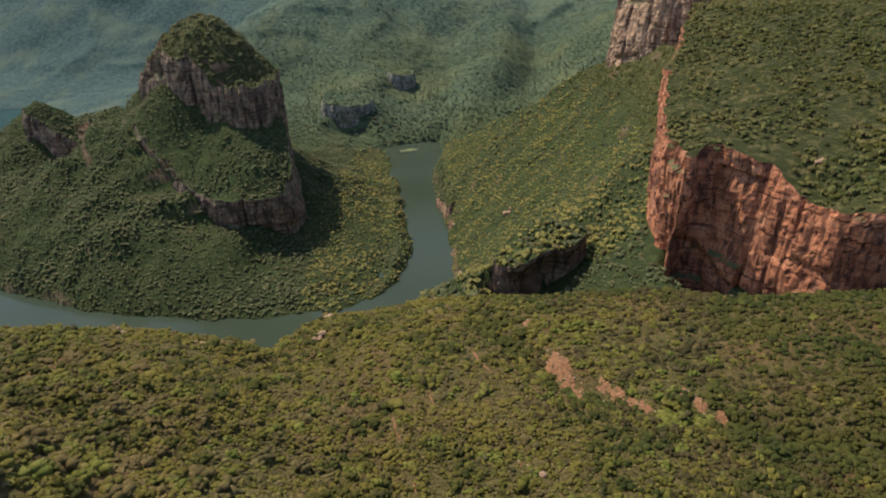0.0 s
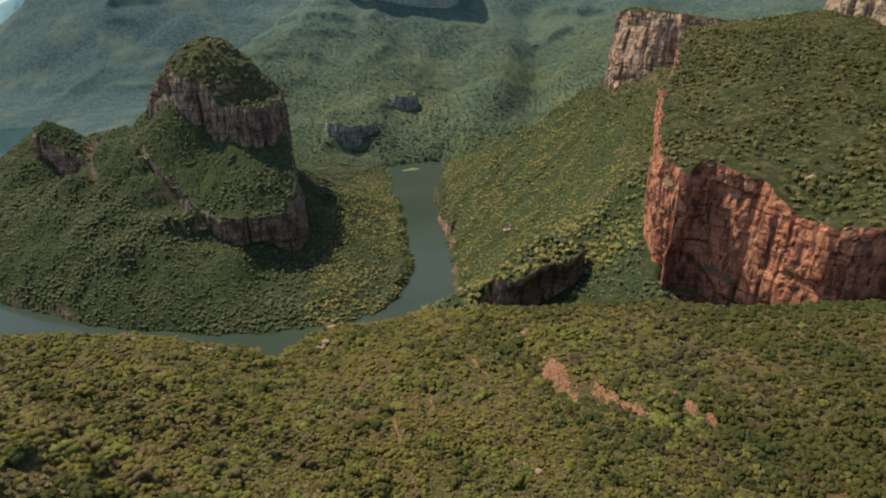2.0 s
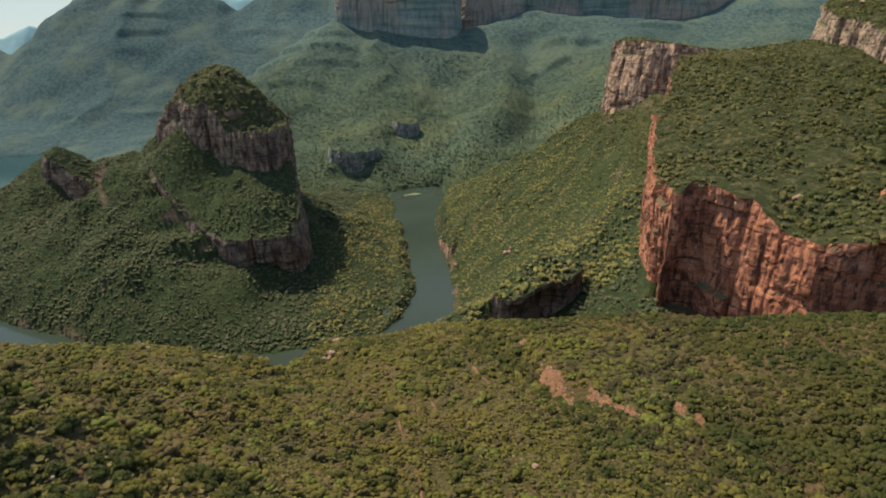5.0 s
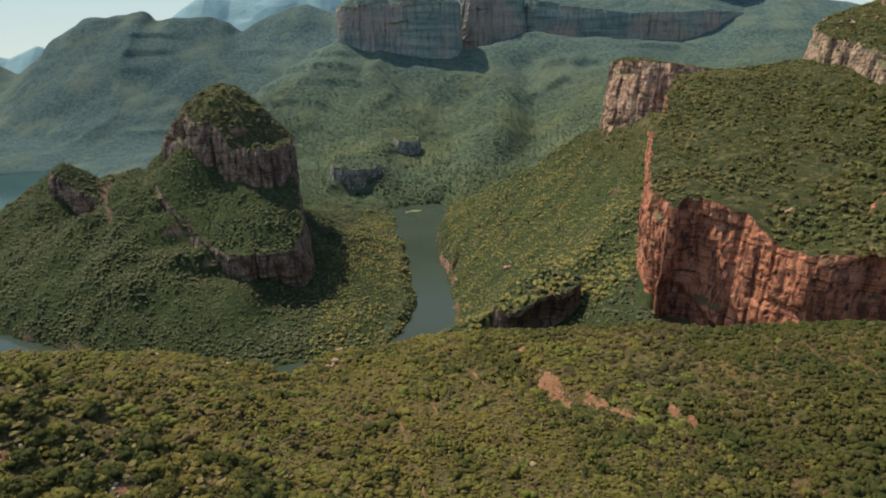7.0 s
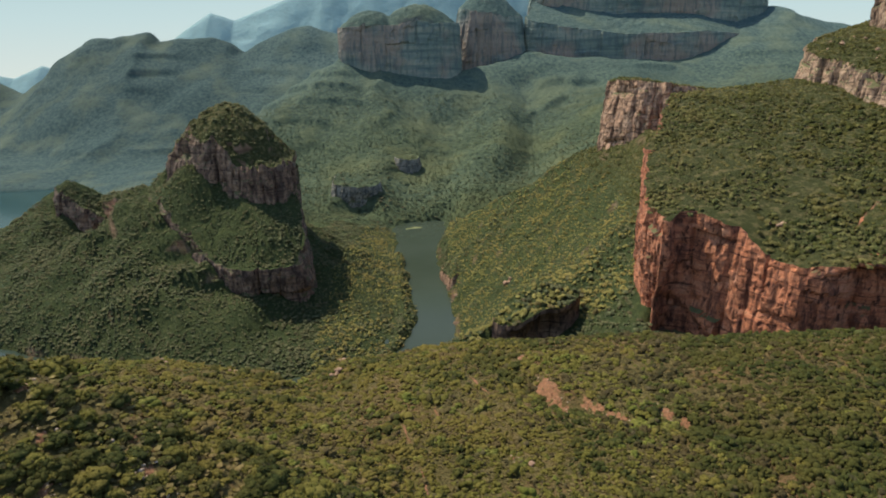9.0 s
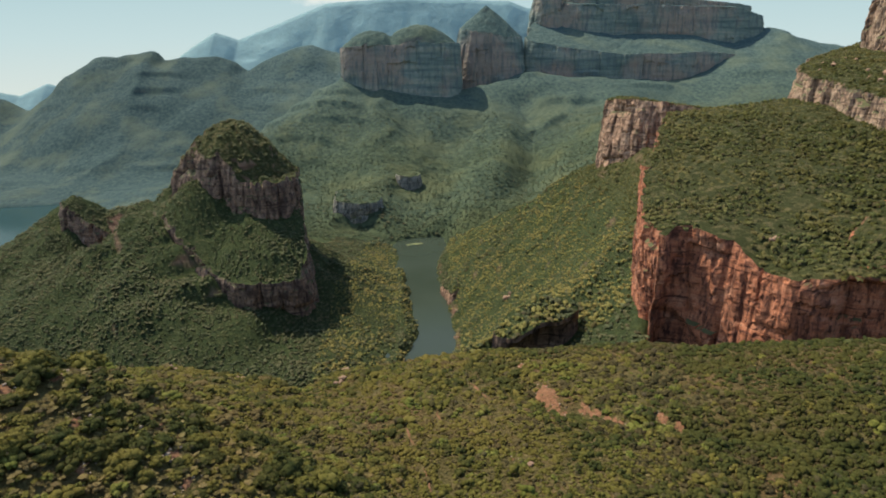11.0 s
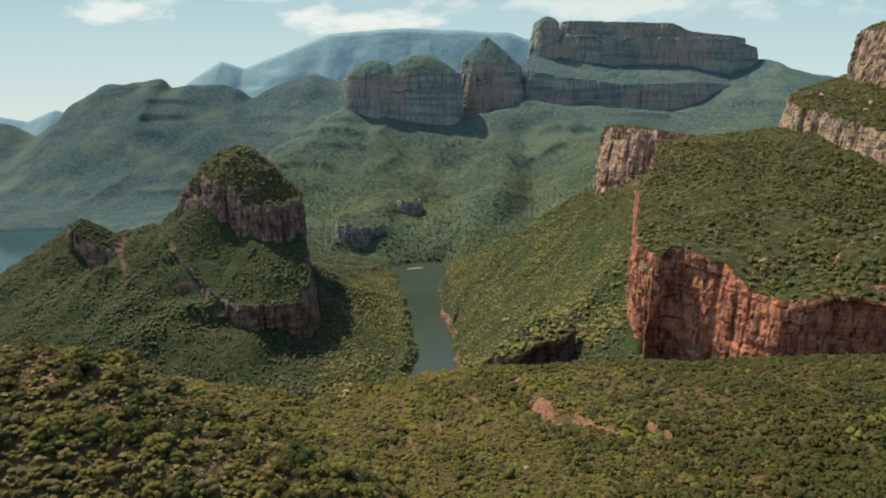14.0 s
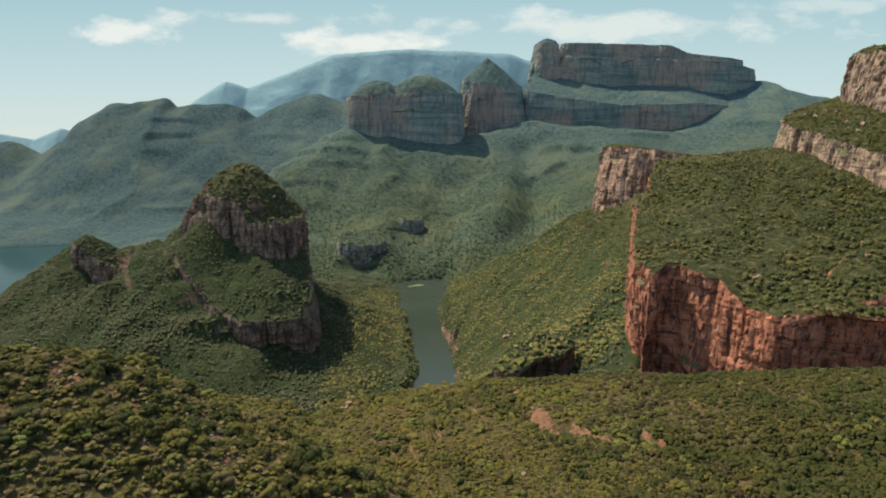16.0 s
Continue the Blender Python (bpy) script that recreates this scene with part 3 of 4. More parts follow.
def rock_wall(name, poly, cap, bottom, rock, label, category, step=3.0, rows=40, relief=4.0, joint=14.0, beds=11.0, lean=0.10, seed=1,
              rings=26, cap_material=None, cap_rough=2.0, notch=None, parent=None, cracks=1.0):
    """A mesa: a jointed, bedded cliff round an outline and the slope on top of it."""
    s, x, y, nx, ny = outline(poly, step)
    n = len(s)
    h = np.linspace(0, 1, rows)[:, None]
    lipz = cap(x, y) + 1.6 * vnoise(s / joint, 0 * s, 0, seed + 5)
    low = bottom(x, y) if callable(bottom) else np.full(n, float(bottom))
    low = np.minimum(low, lipz - 8)
    Z = low + (lipz - low) * h
    X0, Y0 = np.broadcast_to(x, Z.shape), np.broadcast_to(y, Z.shape)
    S = np.broadcast_to(s, Z.shape)
    # buttresses, then blocks in three sizes, each set at its own depth, with open joints between them
    push = relief * 1.3 * vnoise(S / (4.5 * joint), Z / 220, 0, seed) + relief * 0.6 * vnoise(S / (1.9 * joint), Z / 130, 0, seed + 1)
    for k, (wide, tall, depth, gap) in enumerate(((2.3, 9.0, 1.0, 1.7), (0.83, 3.6, 0.45, 0.8), (0.37, 1.0, 0.26, 0.25))):
        off, crack = blocks(S, Z, wide * joint, tall * beds, seed + 20 * k)
        push = push + relief * (depth * off - cracks * gap * crack)
    push = push + relief * 0.22 * fbm(X0 / 9, Y0 / 9, Z / 12, 3, seed + 10) + lean * (lipz - Z) - 0.5 * relief * (h ** 8)
    if notch is not None:
        push = push + notch(X0, Y0, Z, lipz - Z, Z - low)
    X, Y = X0 + nx * push, Y0 + ny * push
    lipz = np.maximum(cap(X[-1], Y[-1]) + 1.6 * vnoise(s / joint, 0 * s, 0, seed + 5), low + 8)
    Z = low + (lipz - low) * h
    thing = parent or new(name)
    verts = np.stack([X, Y, Z], -1).reshape(-1, 3)
    part("cliff_face", mesh_of("cliff_face", verts, grid_faces(rows, n, True), rock, smooth=False), thing)
    # the cap closes over the wall's top
    cx, cy = np.mean(X[-1]), np.mean(Y[-1])
    k = np.linspace(0, 1, rings)[:, None] ** 1.3
    reach = max(2, int(1.2 * joint / step))
    ease = np.clip(k * 14, 0, 1)
    even = [sum(np.roll(q, o) for o in range(-reach, reach + 1)) / (2 * reach + 1) for q in (X[-1], Y[-1])]
    EX, EY = X[-1] + (even[0] - X[-1]) * ease, Y[-1] + (even[1] - Y[-1]) * ease
    CX, CY = EX + (cx - EX) * k, EY + (cy - EY) * k
    CZ = cap(CX, CY) + cap_rough * fbm(CX / 22, CY / 22, 0, 3, seed + 11) * np.clip(k * 20, 0, 1)
    CZ[0] = Z[-1]
    part("cap", mesh_of("cap", np.stack([CX, CY, CZ], -1).reshape(-1, 3), grid_faces(rings, n, True), cap_material or M_GROUND), thing)
    CAPS.append((np.stack([x, y], -1)[:: max(1, n // 60)].tolist(), cap))
    return tagged(thing, label, category)


def surface(x, y):
    """Ground or cap, whichever is on top."""
    z = land(x, y)
    for poly, cap in CAPS:
        inside = signed(poly, x, y) > 1.5
        if inside.any():
            z = np.where(inside, np.maximum(z, cap(x, y)), z)
    return z


def under(drop):
    return lambda x, y: land(x, y) - drop


# the butte across the river, in two tiers
TIER_LOW = [(-630, 1290), (-565, 1222), (-505, 1160), (-432, 1098), (-340, 1066), (-270, 1078), (-256, 1110), (-268, 1190), (-284, 1270), (-310, 1390), (-450, 1440), (-640, 1350)]
TIER_TOP = [(-580, 1345), (-550, 1292), (-500, 1256), (-470, 1242), (-432, 1240), (-395, 1220), (-350, 1212), (-318, 1218), (-304, 1250), (-306, 1320), (-320, 1390), (-400, 1445), (-545, 1425)]


def cap_low(x, y):
    d = np.maximum(signed(TIER_LOW, x, y), 0)
    east = np.clip((x + 430) / 130, 0, 1)
    saddle = 80 * np.exp(-((x + 495) / 84) ** 2 - ((y - 1268) / 70) ** 2)
    return 122 + 0.50 * d + 0.16 * np.clip(-x - 420, 0, 250) + (0.22 + 0.36 * east) * np.clip(y - 1090, 0, 300) + saddle + 4 * fbm(x / 40, y / 40, 0, 3, 96) * np.clip(d / 20, 0, 1)


def cap_top(x, y):
    d = np.hypot((x + 440) / np.where(x < -440, 132, 112), (y - 1336) / 112)
    z = 404 - 104 * np.clip(d, 0, 1.06) ** 1.75 + 5 * fbm(x / 30, y / 30, 0, 3, 95) * np.clip(d * 2, 0, 1)
    # broken ledges and fins of rock
    q = z / 30 + 0.9 * vnoise(x / 26, y / 40, 0, 97) + 0.35 * vnoise(x / 9, y / 14, 0, 98)
    show = np.clip(0.35 + 1.5 * vnoise(x / 32, y / 32, 0, 99), 0, 1) * np.clip((d - 0.15) * 4, 0, 1)
    return z + 0.75 * show * 30 * (np.floor(q) + np.clip((q - np.floor(q)) * 3.6, 0, 1) - q - 0.4)


def flank(x, y, z, below, above):
    """The butte's shaded flank runs out towards its foot."""
    return 0.30 * below * np.clip((x + 292) / 36, 0, 1)


butte = rock_wall("butte", TIER_LOW, cap_low, under(14), M_BUTTE, "brown rocky butte with bush-covered ledges above the river", "butte",
                  step=3.2, rows=40, relief=6.0, joint=34, beds=16, lean=-0.04, seed=11, rings=36, cap_material=M_DOME, notch=flank)
rock_wall("butte", TIER_TOP, cap_top, lambda x, y: cap_low(x, y) - 25, M_BUTTE, "brown rocky butte with bush-covered ledges above the river", "butte",
          step=2.6, rows=48, relief=6.0, joint=22, beds=14, lean=0.10, seed=31, rings=44, cap_rough=2, cap_material=M_DOME, parent=butte)
SPUR = [(-925, 1455), (-905, 1428), (-868, 1418), (-828, 1408), (-784, 1400), (-748, 1412), (-756, 1455), (-860, 1490)]
rock_wall("rock_spur", SPUR, lambda x, y: 197 - 0.60 * np.clip(x + 890, 0, 200) + 0.55 * np.clip(y - 1425, 0, 80), under(10), M_BUTTE,
          "fluted brown rock spur on the peninsula's crest", "cliff", step=3.5, rows=24, relief=7, joint=19, seed=41, rings=12)

# the canyon's rim: the red wall and the plateau behind it
RIM = [(232, 690), (217, 660), (214, 632), (222, 612), (234, 612), (243, 630), (258, 630), (276, 606), (300, 556), (312, 516), (345, 492), (400, 480), (520, 452), (700, 385), (800, 400), (860, 800), (840, 1330), (600, 1360),
       (470, 1320), (410, 1262), (418, 1205), (482, 1130), (436, 1112), (366, 1000), (318, 900), (278, 815), (246, 740)]


def cap_rim(x, y):
    z = 320 + 0.22 * (y - 560) + 0.15 * (x - 290)
    z = z - 12 * np.exp(-((x - 300) / 26) ** 2 - ((y - 548) / 34) ** 2)
    return smin(z, 431 + 0.08 * (x - 400) - 0.25 * np.clip(y - 1020, 0, 300), 25) + 3 * vnoise(x / 70, y / 70, 0, 91)


def red_notch(x, y, z, below, above):
    """The hollow at the foot of the red wall and the shelf that crosses it."""
    foot = np.exp(-((x - 262) / 45) ** 2 - ((y - 585) / 60) ** 2)
    alcove = np.clip((x - 330) / 18, 0, 1) * np.clip((below - 3) / 4, 0, 1) * np.clip((96 - below + 26 * vnoise(x / 24, y / 24, 0, 97)) / 10, 0, 1) * (y < 560)
    arch = 252 - 0.85 * (x - 236) + 5 * vnoise(x / 14, y / 14, 0, 98)
    pillar = np.clip((232 - x) / 10, 0, 1) * np.clip((720 - y) / 30, 0, 1)
    return -17 * alcove - 2 * foot * np.clip((below - 20) / 50, 0, 1) - 9 * foot * np.clip((arch - z) / 9, 0, 1) - pillar * (0.10 * below + 6 * np.clip((25 - below) / 25, 0, 1))


rim = rock_wall("canyon_rim", RIM, cap_rim, under(16), M_RED, "red sandstone canyon wall with bush-covered plateau above", "cliff",
                step=2.5, rows=54, relief=4.2, joint=17, beds=8, lean=0.03, seed=51, cracks=0.8, rings=28, notch=red_notch, cap_rough=2.5)
CRAG_LOW = [(548, 690), (575, 760), (578, 830), (578, 905), (572, 985), (590, 1040), (700, 1120), (1000, 1150), (1060, 800), (900, 560), (620, 600)]
rock_wall("upper_crag", CRAG_LOW, lambda x, y: 481 + 0.26 * (x - 570) + 0.16 * np.clip(y - 1000, -400, 60), (lambda x, y: cap_rim(x, y) - 10), M_CRAG,
          "fluted pale rock band above the plateau", "cliff", step=2.6, rows=28, relief=6.0, joint=15, seed=61, rings=20)
CRAG_TOP = [(712, 1075), (715, 1030), (722, 985), (705, 930), (740, 880), (900, 860), (950, 1000), (860, 1110)]
rock_wall("summit_crag", CRAG_TOP, lambda x, y: 600 + 12 * np.clip((x - 712) / 40, 0, 1.2) + 4 * vnoise(x / 20, y / 20, 0, 7), lambda x, y: 480 + 0.26 * (x - 575) - 15 + 0 * x, M_CRAG,
          "weathered summit crag of fluted pale rock", "cliff", step=3.0, rows=24, relief=6.0, joint=15, seed=71, rings=10)
LEDGE = [(352, 522), (384, 505), (440, 490), (560, 462), (650, 560), (470, 610), (384, 566)]
rock_wall("ledge_cliff", LEDGE, lambda x, y: cap_rim(x, y) - 3 + 17 * np.clip((x - 372) / 50, 0, 1) + 0.04 * (x - 340), lambda x, y: cap_rim(x, y) - 12, M_RED, "low red rock ledge above the canyon wall", "cliff",
          step=2.5, rows=18, relief=3.0, joint=11, seed=57, rings=12)
CRAG = [(344, 1272), (348, 1238), (366, 1196), (408, 1158), (452, 1148), (500, 1158), (568, 1150), (592, 1220), (560, 1310), (480, 1330), (390, 1325)]
rock_wall("grassy_crag", CRAG, lambda x, y: 443 - 0.0010 * np.clip(400 - x, 0, 99) ** 2 - 0.17 * np.clip(x - 395, 0, 250) + 3 * vnoise(x / 25, y / 25, 0, 92), under(14), M_PINK, "pinkish rock crag with a grassy rounded top", "cliff",
          step=3.0, rows=36, relief=6.5, joint=24, beds=12, seed=59, rings=16)
# hollow cliff at the toe of the near spur
CAVE = [(62, 728), (78, 706), (100, 695), (132, 692), (156, 698), (174, 714), (180, 742), (138, 752), (84, 748)]


def cave_hollow(x, y, z, below, above):
    k = np.clip(1.15 - ((x - 126) / 46) ** 2, 0, 1) * (y < 722)
    return -27 * k * np.clip((below - 6) / 10, 0, 1) * np.clip(1.3 - ((x - 126) / 60) ** 2, 0.2, 1)


rock_wall("cave_cliff", CAVE, lambda x, y: 166 + 32 * np.clip((x - 80) / 45, 0, 1) + 0.26 * (y - 700), lambda x, y: 105 + 0 * x, M_BUTTE, "shadowed rock overhang at the toe of a bushy spur", "cliff",
          step=2.5, rows=36, relief=2.0, joint=12, lean=0.0, seed=81, rings=14, notch=cave_hollow, cap_rough=1.0)

# the round peaks and the long mesa beyond
def dome(cx, cy, rx, ry, lip, top):
    return lambda x, y: lip + (top - lip) * np.clip(1 - ((x - cx) / rx) ** 2 - ((y - cy) / ry) ** 2, 0, 1)


def twin(x, y):
    a = 74 * np.clip(1 - ((x + 306) / 150) ** 2 - ((y - 3065) / 118) ** 2, 0, 1)
    b = 94 * np.clip(1 - ((x + 83) / 185) ** 2 - ((y - 3065) / 118) ** 2, 0, 1)
    return 641 + 0.03 * (x + 200) + np.maximum(a, b)


def cone(x, y):
    return 676 + 172 * np.clip(1 - np.hypot((x - 268) / 200, (y - 3290) / 150), 0, 1) ** 0.9


far_walls = [
    ("round_peaks", [(-455, 3080), (-446, 3000), (-405, 2952), (-300, 2942), (-190, 2956), (-60, 2938), (60, 2946), (108, 3000), (114, 3080), (60, 3200), (-150, 3220), (-390, 3210)], twin, 400, "pair of round-topped far peaks on one dark banded wall"),
    ("cone_peak", [(108, 3300), (150, 3180), (280, 3150), (420, 3160), (490, 3300), (380, 3420), (180, 3420)], cone, 420, "cone-topped far peak with bush on its flanks"),
    ("mesa_step", [(458, 3300), (500, 3200), (800, 3160), (1100, 3150), (1450, 3190), (1640, 3260), (1780, 3420), (1700, 3750), (700, 3750)],
     lambda x, y: 642 - 0.10 * np.clip(x - 500, 0, 460) - 0.22 * np.clip(x - 1380, 0, 600) + 0.50 * np.clip(y - 3165, 0, 290), 380, "long bush-topped step of banded red rock on the far massif"),
    ("mesa", [(640, 3540), (690, 3430), (1000, 3400), (1400, 3390), (1760, 3410), (1830, 3490), (1780, 3680), (700, 3720)],
     lambda x, y: 866 - 0.03 * np.clip(x - 700, 0, 900) - 0.30 * np.clip(x - 1640, 0, 300) + 0.2 * np.clip(y - 3420, 0, 60), 590, "flat-topped far mesa with sheer banded cliffs"),
    ("mesa", [(690, 3580), (728, 3478), (1000, 3462), (1300, 3452), (1480, 3474), (1690, 3488), (1790, 3540), (1770, 3620), (1200, 3680), (760, 3670)],
     lambda x, y: 951 - 0.034 * np.clip(x - 731, 0, 591) - 0.40 * np.clip(x - 1322, 0, 105) - 0.09 * np.clip(x - 1427, 0, 400) + 0 * y, 815, "narrow upper tier of a flat-topped far mesa"),
    ("rock_tower", [(545, 3480), (570, 3420), (640, 3405), (690, 3440), (690, 3530), (610, 3560), (555, 3540)], dome(620, 3480, 100, 100, 900, 968), 640, "rounded rock tower beside the far mesa"),
]
for nm, poly, cap, low, label in far_walls:
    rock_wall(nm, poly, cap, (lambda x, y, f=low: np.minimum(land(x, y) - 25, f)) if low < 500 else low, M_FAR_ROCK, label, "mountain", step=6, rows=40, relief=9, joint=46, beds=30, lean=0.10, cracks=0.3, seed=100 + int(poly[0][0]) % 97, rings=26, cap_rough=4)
KNOB = [(-350, 1960), (-325, 1912), (-270, 1892), (-212, 1905), (-185, 1950), (-190, 2020), (-250, 2090), (-350, 2080)]
rock_wall("rock_outcrop", KNOB, lambda x, y: 100 + 0.07 * (y - 1900) - 0.05 * (x + 270), -5, M_OUTCROP, "dark rock outcrop under a grassy bench above the river's bend", "outcrop", step=5, rows=18, relief=5, joint=26, seed=7, rings=12)


TERRACE = [(-158, 2222), (-128, 2192), (-88, 2184), (-58, 2205), (-66, 2255), (-140, 2268)]
rock_wall("rock_terrace", TERRACE, lambda x, y: 140 + 0.12 * (y - 2200), under(12), M_OUTCROP, "dark rock terrace on the far slope", "outcrop", step=5, rows=14, relief=4, joint=24, seed=8, rings=10)
BANK = [(6, 1352), (11, 1300), (22, 1240), (36, 1232), (48, 1290), (42, 1352), (24, 1378)]
rock_wall("river_bluff", BANK, lambda x, y: 24 + 0.5 * (x - 15) + 3 * vnoise(x / 9, y / 9, 0, 3), -4, M_PINK, "low purplish rock bluff at the water's edge", "cliff", step=3, rows=14, relief=3, joint=13, seed=9, rings=8)


# the skyline's ranges
def distant_range(name, line, depth, label, seed, rough=22, foot=-20):
    """A far range: a crest with spurs running down from it."""
    p = np.array(line, float)
    n = int(np.hypot(*(p[-1, :2] - p[0, :2])) / 14)
    t = np.linspace(0, 1, n)
    tt = np.linspace(0, 1, len(p))
    x, y = np.interp(t, tt, p[:, 0]), np.interp(t, tt, p[:, 1])
    x0 = np.linspace(p[0, 0], p[-1, 0], n)
    z = np.interp(x0, p[:, 0], p[:, 2])
    y = np.interp(x0, p[:, 0], p[:, 1])
    rows = 40
    v = np.linspace(-0.6, 1, rows)[:, None]
    X = np.broadcast_to(x0, (rows, n))
    Y = y - v * depth
    fall = np.abs(v) ** 1.1
    Z = z - (z - foot) * fall + rough * fbm(X / 170, Y / 170, 0, 5, seed) * np.clip(np.abs(v) * 5, 0.15, 1) - 28 * np.abs(vnoise(X / 260, Y / 900, 0, seed + 1)) * np.clip(v * 3, 0, 1)
    q = Z / 90 + 0.4 * vnoise(X / 400, Y / 400, 0, seed + 2)
    Z = Z + 0.5 * np.clip(vnoise(X / 230, Y / 230, 0, 73) * 1.6, 0, 1) * 90 * (np.floor(q) + np.clip((q - np.floor(q)) * 2, 0, 1) ** 2 - q) * np.clip(np.abs(v) * 6, 0, 1)
    thing = new(name)
    for k in range(4):
        a, b = k * (n - 1) // 4, (k + 1) * (n - 1) // 4 + 1
        piece = np.stack([X[:, a:b], Y[:, a:b], Z[:, a:b]], -1).reshape(-1, 3)
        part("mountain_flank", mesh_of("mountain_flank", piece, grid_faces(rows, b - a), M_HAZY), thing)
    return tagged(thing, label, "mountain")


# aerial haze over the far ranges is put into this pale blue-green
M_HAZY = plain("haze_tinted_range", (0.128, 0.205, 0.205), 0.95, 60.0, 0.12)
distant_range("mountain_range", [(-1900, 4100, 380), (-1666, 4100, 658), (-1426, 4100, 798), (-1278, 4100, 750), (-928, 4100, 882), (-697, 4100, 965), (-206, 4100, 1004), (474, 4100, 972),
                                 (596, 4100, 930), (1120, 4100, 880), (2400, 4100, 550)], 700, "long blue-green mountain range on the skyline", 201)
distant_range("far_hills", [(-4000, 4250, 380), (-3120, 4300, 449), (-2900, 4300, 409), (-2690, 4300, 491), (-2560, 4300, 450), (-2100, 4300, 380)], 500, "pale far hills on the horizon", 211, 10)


# ---------------------------------------------------------------- sky behind the ranges
def sky_backdrop():
    m = bpy.data.materials.new("hazy_sky")
    m.use_nodes = True
    nt = m.node_tree
    nt.nodes.clear()
    out, em = nt.nodes.new("ShaderNodeOutputMaterial"), nt.nodes.new("ShaderNodeEmission")
    p = place(nt)
    sep = nt.nodes.new("ShaderNodeSeparateXYZ")
    nt.links.new(p, sep.inputs[0])
    up = nt.nodes.new("ShaderNodeMapRange")
    up.inputs[1].default_value, up.inputs[2].default_value = 350, 1700
    nt.links.new(sep.outputs[2], up.inputs[0])
    sky = ramp(nt, up.outputs[0], [(0.0, (0.60, 0.66, 0.62)), (0.35, (0.48, 0.61, 0.62)), (1.0, (0.29, 0.47, 0.53))])
    wisp = noise_tex(nt, p, 0.0016, 8, 0.62, (1.0, 1.0, 2.4))
    cloud = None
    for cx, cz, rx, rz, top in ((-2434, 1270, 430, 110, 0.8), (-700, 1165, 750, 110, 0.85), (1480, 1290, 2000, 130, 0.6), (-1500, 1330, 500, 60, 0.5), (3300, 1420, 900, 80, 0.4)):
        mp = nt.nodes.new("ShaderNodeMapping")
        mp.inputs["Location"].default_value = (-cx / rx, 0, -cz / rz)
        mp.inputs["Scale"].default_value = (1 / rx, 0, 1 / rz)
        nt.links.new(p, mp.inputs[0])
        size = nt.nodes.new("ShaderNodeVectorMath")
        size.operation = "LENGTH"
        nt.links.new(mp.outputs[0], size.inputs[0])
        near = nt.nodes.new("ShaderNodeMath")
        near.operation = "MULTIPLY_ADD"
        near.inputs[1].default_value = -0.22
        nt.links.new(size.outputs["Value"], near.inputs[0])
        nt.links.new(wisp, near.inputs[2])
        one = ramp(nt, near.outputs[0], [(0.30, grey(0)), (0.46, grey(top))])
        cloud = one if cloud is None else mix(nt, 1.0, cloud, one, "LIGHTEN")
    nt.links.new(mix(nt, cloud, sky, (0.77, 0.78, 0.73)), em.inputs[0])
    em.inputs[1].default_value = 0.575
    nt.links.new(em.outputs[0], out.inputs[0])
    A, Zb = np.meshgrid(np.linspace(-4700, 4700, 60), np.linspace(-100, 1700, 16), indexing="ij")
    me = mesh_of("backdrop", np.stack([A, np.full_like(A, 4955.0), Zb], -1).reshape(-1, 3), grid_faces(60, 16), m)
    return tagged(new("backdrop", me), "pale hazy sky with thin white clouds", "sky", kind="structure")


sky_backdrop()


# ---------------------------------------------------------------- plants
def ico(level):
    bm = bmesh.new()
    bmesh.ops.create_icosphere(bm, subdivisions=level, radius=1.0)
    v = np.array([q.co[:] for q in bm.verts])
    f = np.array([[q.index for q in fc.verts] for fc in bm.faces])
    bm.free()
    return v, f


def crown(level, lobes, seed, low=-0.35, rough=0.28):
    """A lumpy crown about 1 across its half width, its foot at z = 0."""
    rng = np.random.default_rng(seed)
    vs, fs, base = [], [], 0
    v0, f0 = ico(level)
    keep = f0[v0[f0].mean(1)[:, 2] > low]
    used = np.unique(keep)
    remap = np.full(len(v0), -1)
    remap[used] = np.arange(len(used))
    v0, f0 = v0[used], remap[keep]
    for i in range(lobes):
        a = rng.uniform(0, 2 * math.pi)
        off = np.array([math.cos(a), math.sin(a), 0]) * (0.0 if lobes == 1 else rng.uniform(0.35, 0.6))
        size = 1.0 if lobes == 1 else rng.uniform(0.5, 0.72)
        k = 1 + rough * vnoise(v0[:, 0] * 2.1 + 7 * i, v0[:, 1] * 2.1 + seed, v0[:, 2] * 2.1, seed) + 0.5 * rough * rng.uniform(-1, 1, len(v0))
        v = v0 * k[:, None] * size * np.array([1, 1, rng.uniform(0.85, 1.2)]) + off + np.array([0, 0, 0.45 + rng.uniform(-0.1, 0.15)])
        vs.append(v)
        fs.append(f0 + base)
        base += len(v0)
    return np.vstack(vs), np.vstack(fs)


def leafy(c, n, size, seed):
    """Adds loose leaf sprays to a crown's skin."""
    v, f = c
    rng = np.random.default_rng(seed)
    pick = rng.integers(0, len(f), n)
    mid = v[f[pick]].mean(1)
    out = mid - np.array([0, 0, 0.35])
    out /= np.linalg.norm(out, axis=1)[:, None]
    mid = mid + out * rng.uniform(-0.02, 0.10, n)[:, None]
    tri = mid[:, None, :] + rng.normal(0, size, (n, 3, 3))
    return np.vstack([v, tri.reshape(-1, 3)]), np.vstack([f, len(v) + np.arange(3 * n).reshape(-1, 3)])


